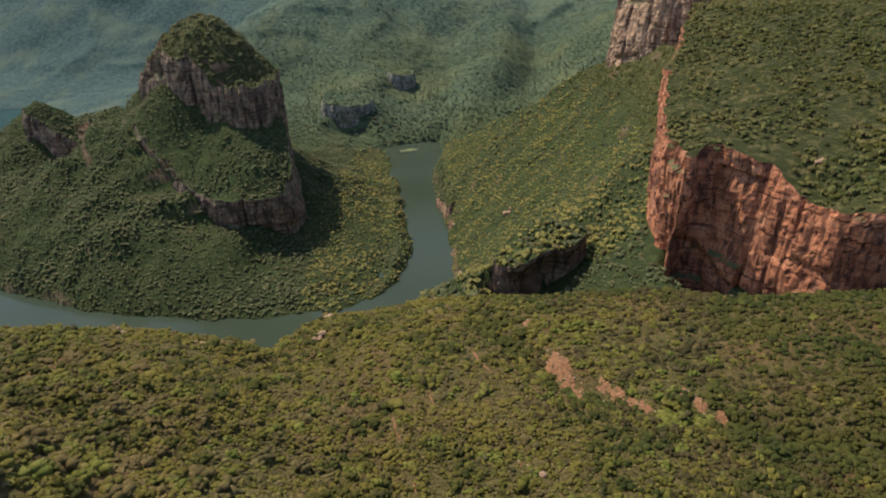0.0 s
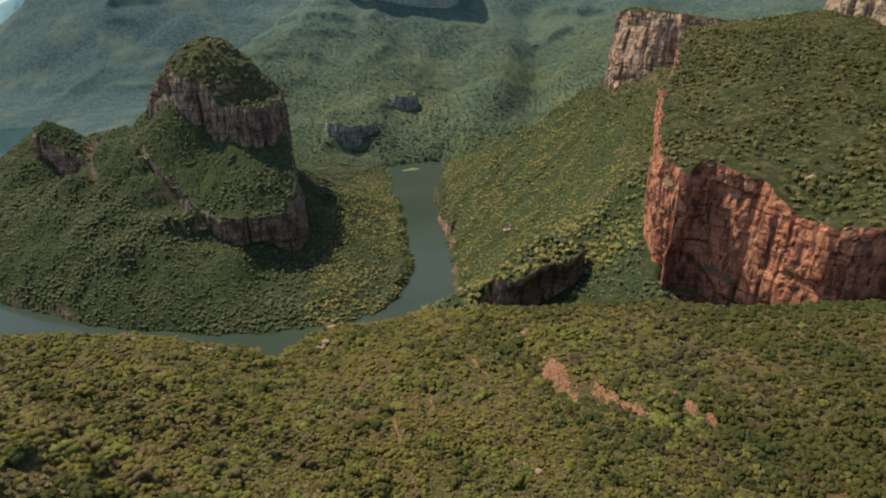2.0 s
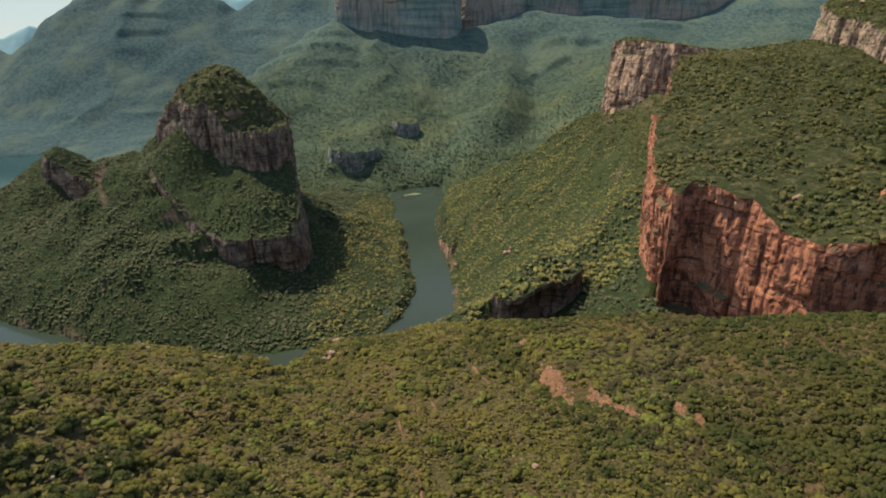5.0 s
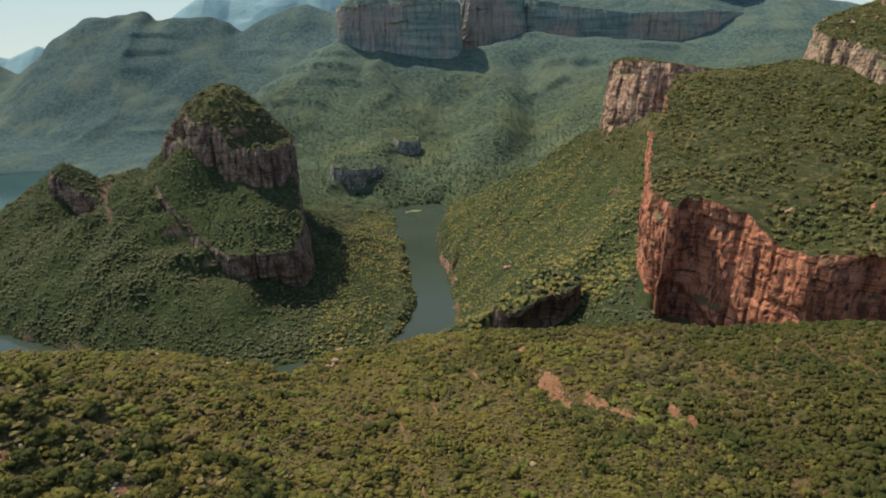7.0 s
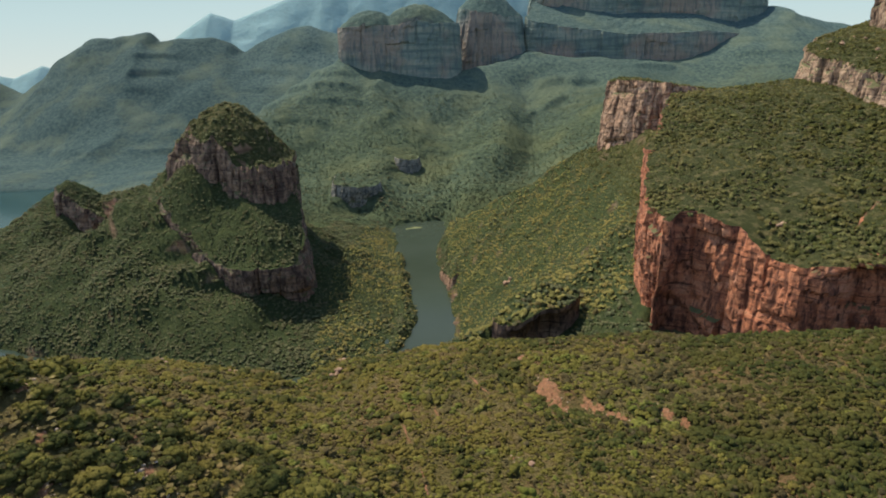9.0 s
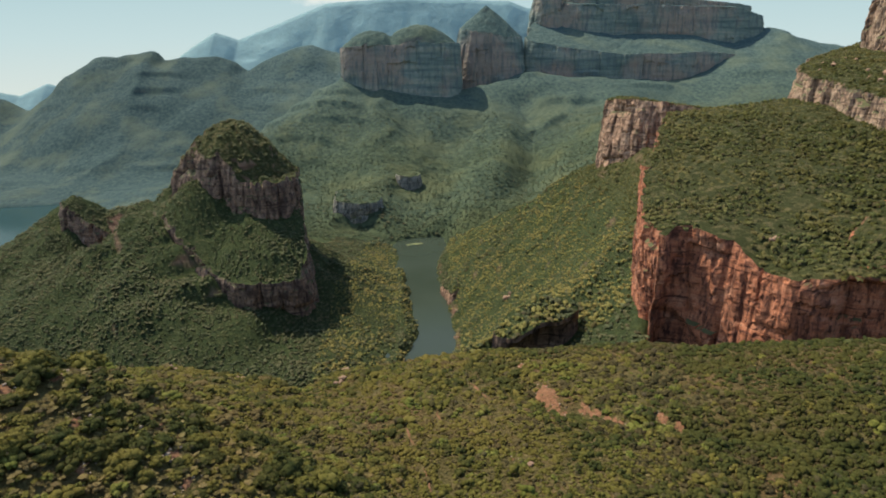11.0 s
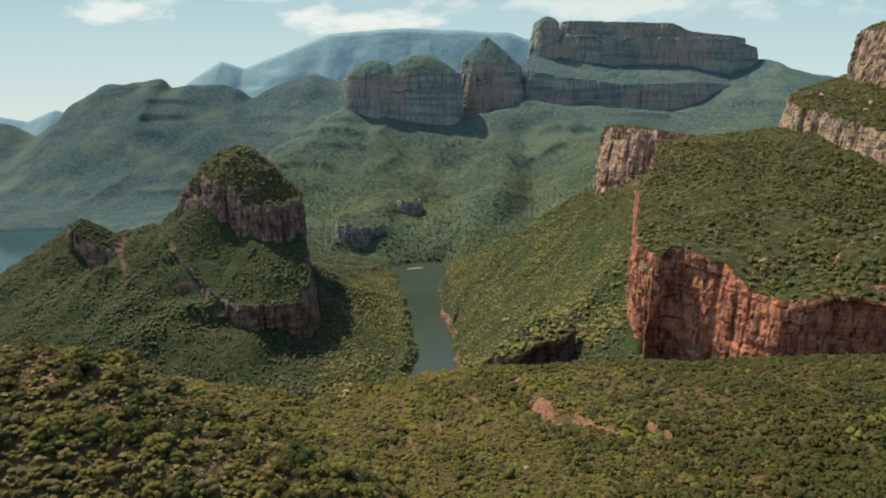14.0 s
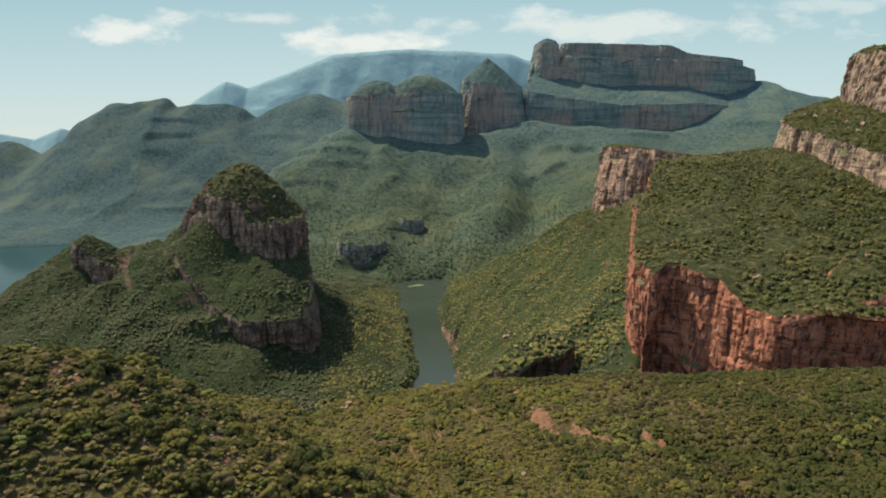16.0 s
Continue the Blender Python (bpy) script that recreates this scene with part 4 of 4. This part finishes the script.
def clumpy(clumps, seed, sprays, spray, low=0.0):
    """A dome of leaf clumps about 1 across its half width, with loose sprays on its skin."""
    rng = np.random.default_rng(seed)
    v0, f0 = ico(1)
    keep = f0[v0[f0].mean(1)[:, 2] > low - 0.3]
    vs, fs = [], []
    turn, lean = rng.uniform(0, 6.28), rng.uniform(-0.15, 0.15, 2)
    for i in range(clumps):
        t = (i + 0.5) / clumps
        a = turn + 2.4 * i + rng.uniform(-0.4, 0.4)
        out = 0.74 * math.sqrt(t)
        c = np.array([out * math.cos(a) + lean[0], out * math.sin(a) + lean[1], 0.95 * math.sqrt(max(0.05, 1 - 0.86 * t)) - 0.28 + rng.uniform(-0.10, 0.12)])
        r = rng.uniform(0.26, 0.44) * (1.25 if clumps < 8 else 1.0)
        q = rng.uniform(0, 6.28)
        v = v0 * (1 + rng.uniform(-0.24, 0.24, (len(v0), 1))) * np.array([1, 1, 0.85]) * r
        v = np.stack([v[:, 0] * math.cos(q) - v[:, 1] * math.sin(q), v[:, 0] * math.sin(q) + v[:, 1] * math.cos(q), v[:, 2]], -1) + c
        vs.append(v)
        fs.append(keep + i * len(v0))
    return leafy((np.vstack(vs), np.vstack(fs)), sprays, spray, seed + 1)


def scatter(x0, x1, y0, y1, spacing, seed):
    """Uneven grid of places in a stretch of the plan, inside the valley's wedge."""
    rng = np.random.default_rng(seed)
    gx, gy = np.meshgrid(np.arange(x0, x1, spacing), np.arange(y0, y1, spacing * 0.9), indexing="ij")
    gx = gx + rng.uniform(-0.55, 0.55, gx.shape) * spacing
    gy = gy + rng.uniform(-0.55, 0.55, gy.shape) * spacing
    gx, gy = gx.ravel(), gy.ravel()
    ok = np.abs(gx) < 0.80 * gy + 50
    return gx[ok], gy[ok], rng


def thicket(name, crowns, x, y, z, size, rng, material, label, category):
    """Many crowns joined in one mesh."""
    which = rng.integers(0, len(crowns), len(x))
    V, Fc, base = [], [], 0
    for k, (cv, cf) in enumerate(crowns):
        m = which == k
        c = int(m.sum())
        if not c:
            continue
        a = rng.uniform(0, 2 * math.pi, c)
        ca, sa = np.cos(a)[:, None], np.sin(a)[:, None]
        s = size[m][:, None]
        sz = s * rng.uniform(0.75, 1.15, c)[:, None]
        wide, slim = s * rng.uniform(0.85, 1.35, c)[:, None], s * rng.uniform(0.75, 1.05, c)[:, None]
        vx = cv[:, 0] * ca * wide - cv[:, 1] * sa * slim + x[m][:, None]
        vy = cv[:, 0] * sa * wide + cv[:, 1] * ca * slim + y[m][:, None]
        vz = cv[:, 2] * sz + z[m][:, None] - 0.15 * s
        V.append(np.stack([vx, vy, vz], -1).reshape(-1, 3))
        Fc.append((cf[None] + (np.arange(c) * len(cv))[:, None, None]).reshape(-1, 3) + base)
        base += c * len(cv)
    ob = new(name, mesh_of(name, np.vstack(V), np.vstack(Fc), material))
    return tagged(ob, label, category, kind="stuff")


def slope_of(x, y):
    z = surface(x, y)
    return z, np.hypot(surface(x + 3, y) - z, surface(x, y + 3) - z) / 3


# bushes of the foreground: denser and darker on the right-hand shoulder, thinner on the left-hand ridge
near_crowns = [clumpy(8, 300 + i, 26, 0.12, 0.1) for i in range(10)]
plain_crowns = [clumpy(4, 310 + i, 5, 0.18, 0.2) for i in range(10)]


def in_sight(x, y):
    """The stretch of the hill that lies before the brow."""
    return y > 256 - 0.15 * np.clip(x, 0, 200) - 2.2 * np.clip(-x, 0, 38) - 0.5 * np.clip(-x - 38, 0, 110)


bx, by, rng = scatter(-430, 430, 120, 605, 4.4, 1)
front = in_sight(bx, by) & ((by < 545) | ((bx > -70) & (bx < 205)))
bx, by = bx[front], by[front]
dens = fbm(bx / 26, by / 26, 0, 3, 401) + 0.30 * np.clip((bx - 20) / 150, 0, 1) + 0.55 * np.exp(-(np.maximum(by - 190, 0) / 70) ** 2) * np.clip((40 - bx) / 60, 0.3, 1)
keep = ((rng.uniform(-1.1, 1, len(bx)) < dens + 0.80 + 0.25 * np.clip((bx + 10) / 60, 0, 1) + 0.5 * np.clip((bx - 60) / 50, 0, 1) - 0.55 * np.clip((-bx - 15) / 40, 0, 1) * np.clip((300 - by) / 60, 0, 1)) | (rng.random(len(bx)) < 0.40)) & ((bx < 285) | (surface(bx, by) < land(bx, by) + 3))
PATHS = [[(-22, 340), (-19, 328), (-16, 318)], [(-11, 296), (-8, 282), (-5, 258)], [(20, 402), (25, 386), (31, 374)], [(-4, 359), (-1, 344)],
         [(68, 384), (76, 362), (92, 348), (103, 333)]]
SCARS = [(66, 384, 6.4), (71, 376, 6.2), (72, 366, 4.4), (75, 357, 3.8), (88, 357, 3.6), (92, 349, 4.0), (96, 342, 3.6), (101, 335, 4.0), (122, 338, 2.8), (125, 329, 3.0), (131, 321, 3.2), (58, 432, 2.4), (36, 300, 1.4), (-134, 196, 3.2), (-127, 188, 2.6), (-118, 200, 1.8), (-106, 186, 1.6),
         (-88, 197, 1.5), (-80, 187, 1.8), (-73, 178, 1.6), (-97, 172, 1.3)]
for line, w in zip(PATHS, (1.6, 1.6, 2.4, 2.4, 4.2)):
    keep &= ridge_gap(bx, by, line) > w
for cx, cy, r in SCARS:
    keep &= (np.hypot(bx - cx, (by - cy + 1.5) / 1.6) > 0.9 * r + 1.0) | (rng.random(len(bx)) < 0.14)
bx, by, dens = bx[keep], by[keep], dens[keep]
bz = land(bx, by)
scrub = np.clip((bx - 96 + 0.25 * (by - 340)) / 40, 0, 1) * np.clip((by - 300) / 40, 0, 1)
size = (1.35 + 2.4 * rng.random(len(bx)) ** 1.5) * (1 - 0.14 * scrub) * (1 + 0.22 * np.clip(dens, -1, 1)) * np.where(rng.random(len(bx)) < 0.12, 1.55, 1.0)
close = by < 330
hero = (by > 172) & (by < 236) & (np.abs(bx + 40) < 110)
few = np.flatnonzero(hero)
few = few[np.argsort(by[few])][:290]
single = np.zeros(len(bx), bool)
single[few] = True
gully = ridge_gap(bx, by, GULLY)
dark = rng.random(len(bx)) < 0.5 * fbm(bx / 38, by / 38, 0, 3, 441) + np.clip(0.12 + 0.20 * np.clip((235 - by) / 40, 0, 1) + 0.86 * np.clip((bx - 80 - 0.35 * (by - 270)) / 55, 0, 1), 0, 0.92) + 0.55 * np.exp(-(gully / 13) ** 2)
lime = ~dark & (rng.random(len(bx)) < 0.10 + 0.22 * (bx < -25) * (by < 250) + 0.75 * np.exp(-(gully / 22) ** 2) * (by < 350))
dry = ~dark & ~lime & (rng.random(len(bx)) < 0.20 + 0.62 * scrub + 0.34 * np.clip((-bx - 5) / 50, 0, 1) * np.clip((330 - by) / 60, 0, 1) + 0.3 * fbm(bx / 30, by / 30, 0, 2, 443))
full = np.minimum(size * np.where(dark, 1.12, 1.0) * (1 + 0.6 * np.exp(-(gully / 9) ** 2)), 5.2)
olive = ~dark & ~lime & ~dry
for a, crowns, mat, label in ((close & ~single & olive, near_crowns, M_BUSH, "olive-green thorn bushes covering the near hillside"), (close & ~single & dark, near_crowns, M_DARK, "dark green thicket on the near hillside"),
                              (close & ~single & dry & (bx > 45), near_crowns, M_DRY, "dry brownish scrub on the near hillside"), (close & ~single & dry & (bx <= 45), near_crowns, M_STRAW, "straw-coloured scrub on the near hillside"), (lime & ~single, near_crowns, M_LIME, "bright lime-green trees along the gully"),
                              (~close & olive, plain_crowns, M_BUSH, "olive-green bushes on the hill's far shoulder"), (~close & dark, plain_crowns, M_DARK, "dark green thicket along the gully"),
                              (~close & dry & (bx > 45), plain_crowns, M_DRY, "dry brownish scrub on the hill's far shoulder"), (~close & dry & (bx <= 45), plain_crowns, M_STRAW, "straw-coloured scrub on the hill's far shoulder")):
    thicket("bushes", crowns, bx[a], by[a], bz[a], full[a], rng, mat, label, "bush")


tuft_crowns = [crown(1, 1, 380 + i, 0.25, 0.7) for i in range(5)]
gx, gy, _ = scatter(-300, 300, 120, 380, 2.5, 9)
ok = (fbm(gx / 12, gy / 12, 0, 3, 431) + 0.35 > rng.uniform(-1, 1, len(gx))) & (ridge_gap(gx, gy, PATHS[0]) > 0.9) & (ridge_gap(gx, gy, PATHS[1]) > 0.9)
ok &= in_sight(gx, gy) & (gx < 90 + 40 * rng.random(len(gx)))
gx, gy = gx[ok], gy[ok]
thicket("grass_tufts", tuft_crowns, gx, gy, land(gx, gy), rng.uniform(0.35, 0.85, len(gx)) * np.where((gx < -20) & (gy < 260), 1.5, 1.0), rng, M_TUFT, "dry grass tufts and low scrub between bushes", "grass")


low_crowns = [leafy(crown(1, 1, 390 + i, 0.25, 0.6), 8, 0.28, 590 + i) for i in range(6)]
sx, sy, _ = scatter(-230, 260, 120, 345, 2.6, 12)
ok = (fbm(sx / 15, sy / 15, 0, 3, 433) + 0.25 > rng.uniform(-1, 1, len(sx))) & (np.abs(sx) < 0.78 * sy + 12)
for line in PATHS:
    ok &= ridge_gap(sx, sy, line) > 1.2
for cx, cy, r in SCARS:
    ok &= (np.hypot(sx - cx, (sy - cy) / 1.6) > r) | (rng.random(len(sx)) < 0.25)
ok &= in_sight(sx, sy) & ((sx < 110) | (rng.random(len(sx)) < 0.5))
sx, sy = sx[ok], sy[ok]
brown = (rng.random(len(sx)) < 0.25) | (sx > 90 + 30 * rng.random(len(sx)))
for a, mat, label in ((~brown, M_BUSH, "low olive shrubs between the larger bushes"), (brown, M_DRY, "low brown shrubs between the larger bushes")):
    thicket("low_shrubs", low_crowns, sx[a], sy[a], land(sx[a], sy[a]), rng.uniform(0.55, 1.35, int(a.sum())), rng, mat, label, "bush")


def trunk_mesh(seed):
    """A short forked stem with three limbs."""
    rng = np.random.default_rng(seed)
    verts, faces = [], []
    for k in range(4):
        a0 = rng.uniform(0, 6.28)
        tip = np.array([0, 0, 0.6]) if k == 0 else np.array([0.4 * math.cos(a0), 0.4 * math.sin(a0), 0.75])
        root = np.array([0, 0, -0.15]) if k == 0 else np.array([0, 0, 0.1])
        r0, r1 = (0.075, 0.045) if k == 0 else (0.045, 0.015)
        for i in range(6):
            c, q = math.cos(i * math.pi / 3), math.sin(i * math.pi / 3)
            verts += [root + np.array([c, q, 0]) * r0, tip + np.array([c, q, 0]) * r1]
        b0 = k * 12
        faces += [[b0 + 2 * i, b0 + 2 * ((i + 1) % 6), b0 + 2 * ((i + 1) % 6) + 1, b0 + 2 * i + 1] for i in range(6)]
    return mesh_of("trunk", verts, faces, M_BARK)


kinds = []
for i in range(7):
    thing = new("bush")
    cv, cf = clumpy(18, 330 + i, 260, 0.09, -0.3)
    part("crown", mesh_of("crown", cv, cf, (M_BUSH, M_DARK, M_DARK)[i % 3]), thing)
    part("trunk", trunk_mesh(540 + i), thing, "grey forked stem")
    tagged(thing, "olive-green thorn bush on the dry stony hillside", "bush", "bushes on the near slope")
    kinds.append(thing)
for n, i in enumerate(few):
    m = pose(bx[i], by[i], bz[i] - 0.1 * size[i], 0, 0, rng.uniform(0, 360)) @ Matrix.Diagonal((size[i], size[i], size[i] * rng.uniform(0.65, 0.95), 1))
    if n < len(kinds):
        kinds[n].matrix_basis = m
    else:
        ob = copy_thing(kinds[n % len(kinds)], Matrix.Identity(4))
        ob.matrix_basis = m

# trees in the gorge and on the plateau
mid_crowns = [leafy(crown(1, 2, 320 + i, 0.12, 0.5), 2, 0.24, 560 + i) for i in range(10)]
tx, ty, rng = scatter(-1250, 1000, 545, 1750, 5.7, 2)
px, py, _ = scatter(285, 700, 380, 545, 5.2, 4)
tx, ty = np.concatenate([tx, px]), np.concatenate([ty, py])
tz, sl = slope_of(tx, ty)
cover = fbm(tx / 55, ty / 55, 0, 3, 402)
high = np.clip((tz - 240) / 60, 0, 1) * (tx > 190)
ok = (tz > 0.6) & (sl < np.where(tx < -280, 2.4, 1.9)) & ((ty > 690) | (signed(CAVE_FLOOR, tx, ty) < -3)) & (rng.uniform(-1, 1, len(tx)) < cover * (1 + 0.3 * high) + 1.0 - 0.16 * high) & (np.abs(tx) < 0.78 * ty + 20) & (ty < 1750 - 300 * rng.random(len(tx)) * (tx < -700)) \
    & ~((ty < 820) & (tx < -25)) & ~((ty < 606) & (tx > -70) & (tx < 205)) & ~((ty > 1480) & (tx > -1000) & (tx < -310)) & ~((ty > 1350) & (tx > 430)) & ((tx < 285) | (ty > 545) | (tz > land(tx, ty) + 5)) & ((tz < 300) | (tx > -200) | (rng.random(len(tx)) < 0.7))
tx, ty, tz, high = tx[ok], ty[ok], tz[ok], high[ok]
size = (1.9 + 3.4 * rng.random(len(tx)) ** 1.8) * np.where(ty > 850, 0.86, 1.0) * (1 - 0.15 * high) * (1 + 0.25 * np.clip(fbm(tx / 90, ty / 90, 0, 2, 412), -1, 1))
top = high > 0.5
# trees that get the lighter leaves, which paint in the sun on their slope
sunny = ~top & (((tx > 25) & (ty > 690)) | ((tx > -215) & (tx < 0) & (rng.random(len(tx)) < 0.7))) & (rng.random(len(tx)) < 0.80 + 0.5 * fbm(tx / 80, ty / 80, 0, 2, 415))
# shade on the plateau's right side is put into darker leaves
shady = top & (rng.random(len(tx)) < np.clip((tx - 300) / 150, 0, 1) * np.clip((1100 - ty) / 250, 0, 1) * 0.6 + 0.16)
for pick, mat, name, label in ((~top & ~sunny, M_TREE, "gorge_trees", "dense dark green trees on the gorge slopes"), (sunny, M_SLOPE, "slope_trees", "olive bushes and trees, the slope's sunlight put into their colour"),
                               (top & ~shady, M_SCRUB, "plateau_scrub", "olive scrub and small trees on the plateau"), (shady, M_DARK, "plateau_thicket", "plateau scrub with shade put into its dark green leaves")):
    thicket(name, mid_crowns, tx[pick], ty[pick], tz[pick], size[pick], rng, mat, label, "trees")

far_crowns = [leafy(crown(1, 1, 340 + i, 0.3, 0.6), 4, 0.3, 570 + i) for i in range(6)]
fx, fy, rng = scatter(-1000, 900, 1700, 2800, 11, 3)
fz, sl = slope_of(fx, fy)
cover = fbm(fx / 120, fy / 120, 0, 3, 403)
ok = (fz > 2) & (sl < 1.3) & (rng.uniform(-1, 1, len(fx)) < cover + 0.8)
fx, fy, fz = fx[ok], fy[ok], fz[ok]
thicket("woodland", far_crowns, fx, fy, fz, (2.7 + 4.2 * rng.random(len(fx)) ** 1.6) * (1 - 0.35 * np.clip((fy - 1900) / 500, 0, 1)), rng, M_WOODS, "woodland on the far slopes, tinted blue-green for haze", "trees")


# ---------------------------------------------------------------- bare soil, tracks and stones
def soil_strip(name, line, width, label, seed):
    """A worn strip of bare soil that follows the ground."""
    p = np.array(line, float)
    n = 60
    t = np.linspace(0, len(p) - 1, n)
    x, y = np.interp(t, np.arange(len(p)), p[:, 0]), np.interp(t, np.arange(len(p)), p[:, 1])
    x, y = x + 0.6 * width * vnoise(t * 3, 0 * t, 0, seed), y + 0.4 * width * vnoise(t * 3, 0 * t, 4, seed)
    tx, ty = np.gradient(x), np.gradient(y)
    l = np.hypot(tx, ty)
    half = width * (0.55 + 0.45 * vnoise(t * 4, 0 * t, 0, seed + 1)) * np.clip(np.minimum(t, t[::-1]) * 2.5, 0.08, 1)
    k = np.linspace(-1, 1, 9)[:, None]
    edge = 1 + 0.35 * vnoise(k * 2 + t * 6, t * 5, 0, seed + 2)
    X, Y = x - ty / l * half * k * edge, y + tx / l * half * k * edge
    Z = land(X, Y) + 0.35 + 0.2 * fbm(X, Y, 0, 2, seed) - 0.5 * np.abs(k) ** 4
    return tagged(new(name, mesh_of(name, np.stack([X, Y, Z], -1).reshape(-1, 3), grid_faces(9, n)[:, ::-1], M_SOIL)), label, "track")


soil_strip("footpath", PATHS[0], 0.7, "narrow pale footpath worn through the bushes", 1)
soil_strip("footpath", PATHS[1], 0.8, "narrow pale footpath worn through the bushes", 2)
soil_strip("erosion_runnel", PATHS[2], 1.5, "thin bare red runnel on the slope", 3)
soil_strip("erosion_runnel", PATHS[3], 1.2, "thin bare red runnel on the slope", 4)


def soil_patch(x, y, r, seed):
    """A ragged patch of bare stony soil, drawn out down the slope."""
    a = np.linspace(0, 2 * math.pi, 40, endpoint=False)[None, :]
    k = np.linspace(0.02, 1, 12)[:, None]
    reach = r * (1 + 0.55 * vnoise(np.cos(a) * 1.7 + seed, np.sin(a) * 1.7, 0, seed) + 0.35 * vnoise(np.cos(a) * 5 + seed, np.sin(a) * 5, 0, seed + 1))
    X, Y = x + reach * k * np.cos(a), y + 1.7 * reach * k * np.sin(a)
    Z = land(X, Y) + 0.28 + 0.45 * fbm(X / 1.3, Y / 1.3, 0, 3, seed) * (1 - k) - 0.6 * k ** 4
    return tagged(new("bare_patch", mesh_of("bare_patch", np.stack([X, Y, Z], -1).reshape(-1, 3), grid_faces(12, 40, True), M_SOIL, smooth=False)),
                  "ragged bare patch of red stony soil", "soil", "bare soil patches")


for n, (cx, cy, r) in enumerate(SCARS):
    soil_patch(cx, cy, r, 40 + n)


def boulder(x, y, size, seed, label, flat=0.7, material=None, sink=0.25):
    """A blocky, broken stone."""
    rng = np.random.default_rng(seed)
    v, f = ico(3)
    planes = rng.normal(0, 1, (9, 3))
    planes /= np.linalg.norm(planes, axis=1)[:, None]
    d = v @ planes.T
    cut = rng.uniform(0.55, 0.85, 9)
    k = np.min(np.where(d > 0.05, cut / np.maximum(d, 0.05), 9.0), 1)
    k = np.minimum(k, 1.0) * (1 + 0.06 * fbm(v[:, 0] * 3, v[:, 1] * 3, v[:, 2] * 3 + seed, 3, seed))
    v = v * k[:, None] * np.array([1.0, rng.uniform(0.6, 0.9), flat]) * size
    a = rng.uniform(0, 6.28)
    v = np.stack([v[:, 0] * math.cos(a) - v[:, 1] * math.sin(a), v[:, 0] * math.sin(a) + v[:, 1] * math.cos(a), v[:, 2]], -1)
    z = float(surface(np.array([x]), np.array([y]))[0])
    ob = new("boulder", mesh_of("boulder", v, f, material or M_STONE, smooth=False))
    ob.location = (x, y, z + (flat - sink) * size * 0.6)
    return tagged(ob, label, "rock", "boulders on the slopes")


rng = random.Random(5)
for cx, cy, n, spread, big, label in (
        (-78, 457, 5, 7, 4.0, "weathered pink boulder on the hill's edge"), (-84, 515, 4, 6, 4.0, "weathered pink boulder on the hill's edge"),
        (0, 478, 4, 6, 3.5, "pink broken rock on the crest"), (-197, 425, 6, 9, 3.4, "pink broken rock on the crest"), (-140, 410, 3, 6, 2.2, "pink broken rock on the crest"),
        (2, 556, 6, 7, 4.4, "pink broken rock on the crest"), (44, 291, 1, 1, 1.9, "single pale boulder among bushes"), (122, 1048, 4, 9, 7.0, "large pale boulder on the gorge slope"),
        (328, 585, 7, 11, 4.6, "pale flat boulder on the plateau slope"), (420, 560, 4, 22, 3.4, "pale flat boulder on the plateau slope"), (36, 1180, 6, 30, 4.5, "red rock at the water's edge"), (90, 830, 4, 14, 4.0, "large pale boulder on the gorge slope"), (30, 1080, 4, 20, 5.0, "red rock at the water's edge"),
        (40, 960, 4, 20, 5.0, "red rock at the water's edge"), (-132, 190, 7, 16, 1.5, "small pale stone on the red slope"), (-90, 215, 8, 26, 1.1, "small pale stone on the red slope"),
        (640, 900, 7, 50, 6.0, "fallen block below the summit crag"), (630, 1000, 6, 40, 5.0, "fallen block below the summit crag")):
    for k in range(n):
        boulder(cx + rng.uniform(-1, 1) * spread * (k > 0), cy + rng.uniform(-1, 1) * spread * 0.7 * (k > 0), big * (1 if k == 0 else rng.uniform(0.35, 0.8)), rng.randrange(9999), label)


def scree():
    """Loose pale stones strewn over the bare patches."""
    rg = np.random.default_rng(77)
    spots = [q for q in SCARS for _ in range(13)]
    px = np.array([q[0] + rg.normal(0, 0.75 * q[2] + 1.0) for q in spots])
    py = np.array([q[1] + rg.normal(0, 1.2 * q[2] + 1.5) for q in spots])
    stones = [crown(1, 1, 600 + i, -2.0, 0.45) for i in range(5)]
    thicket("loose_stones", stones, px, py, land(px, py) + 0.15, 0.16 + 0.5 * rg.random(len(px)) ** 3, rg, M_PALE, "pale loose stones on bare red soil", "stones")


scree()


def sandbar():
    """A low bar of sand and reeds where the river bends away."""
    u, v = np.meshgrid(np.linspace(-1, 1, 30), np.linspace(-1, 1, 16), indexing="ij")
    X, Y = -72 + 26 * u + 6 * v, 1762 + 14 * v + 9 * u + 5 * vnoise(u * 3, v * 3, 0, 4)
    Z = 1.6 * (1 - np.clip(u * u + v * v + 0.5 * vnoise(u * 3, v * 4, 0, 6), 0, 1.6)) - 0.3
    return tagged(new("sandbar", mesh_of("sandbar", np.stack([X, Y, Z], -1).reshape(-1, 3), grid_faces(30, 16)[:, ::-1], M_REED)), "low reedy sandbar in the river's bend", "sandbar")


sandbar()
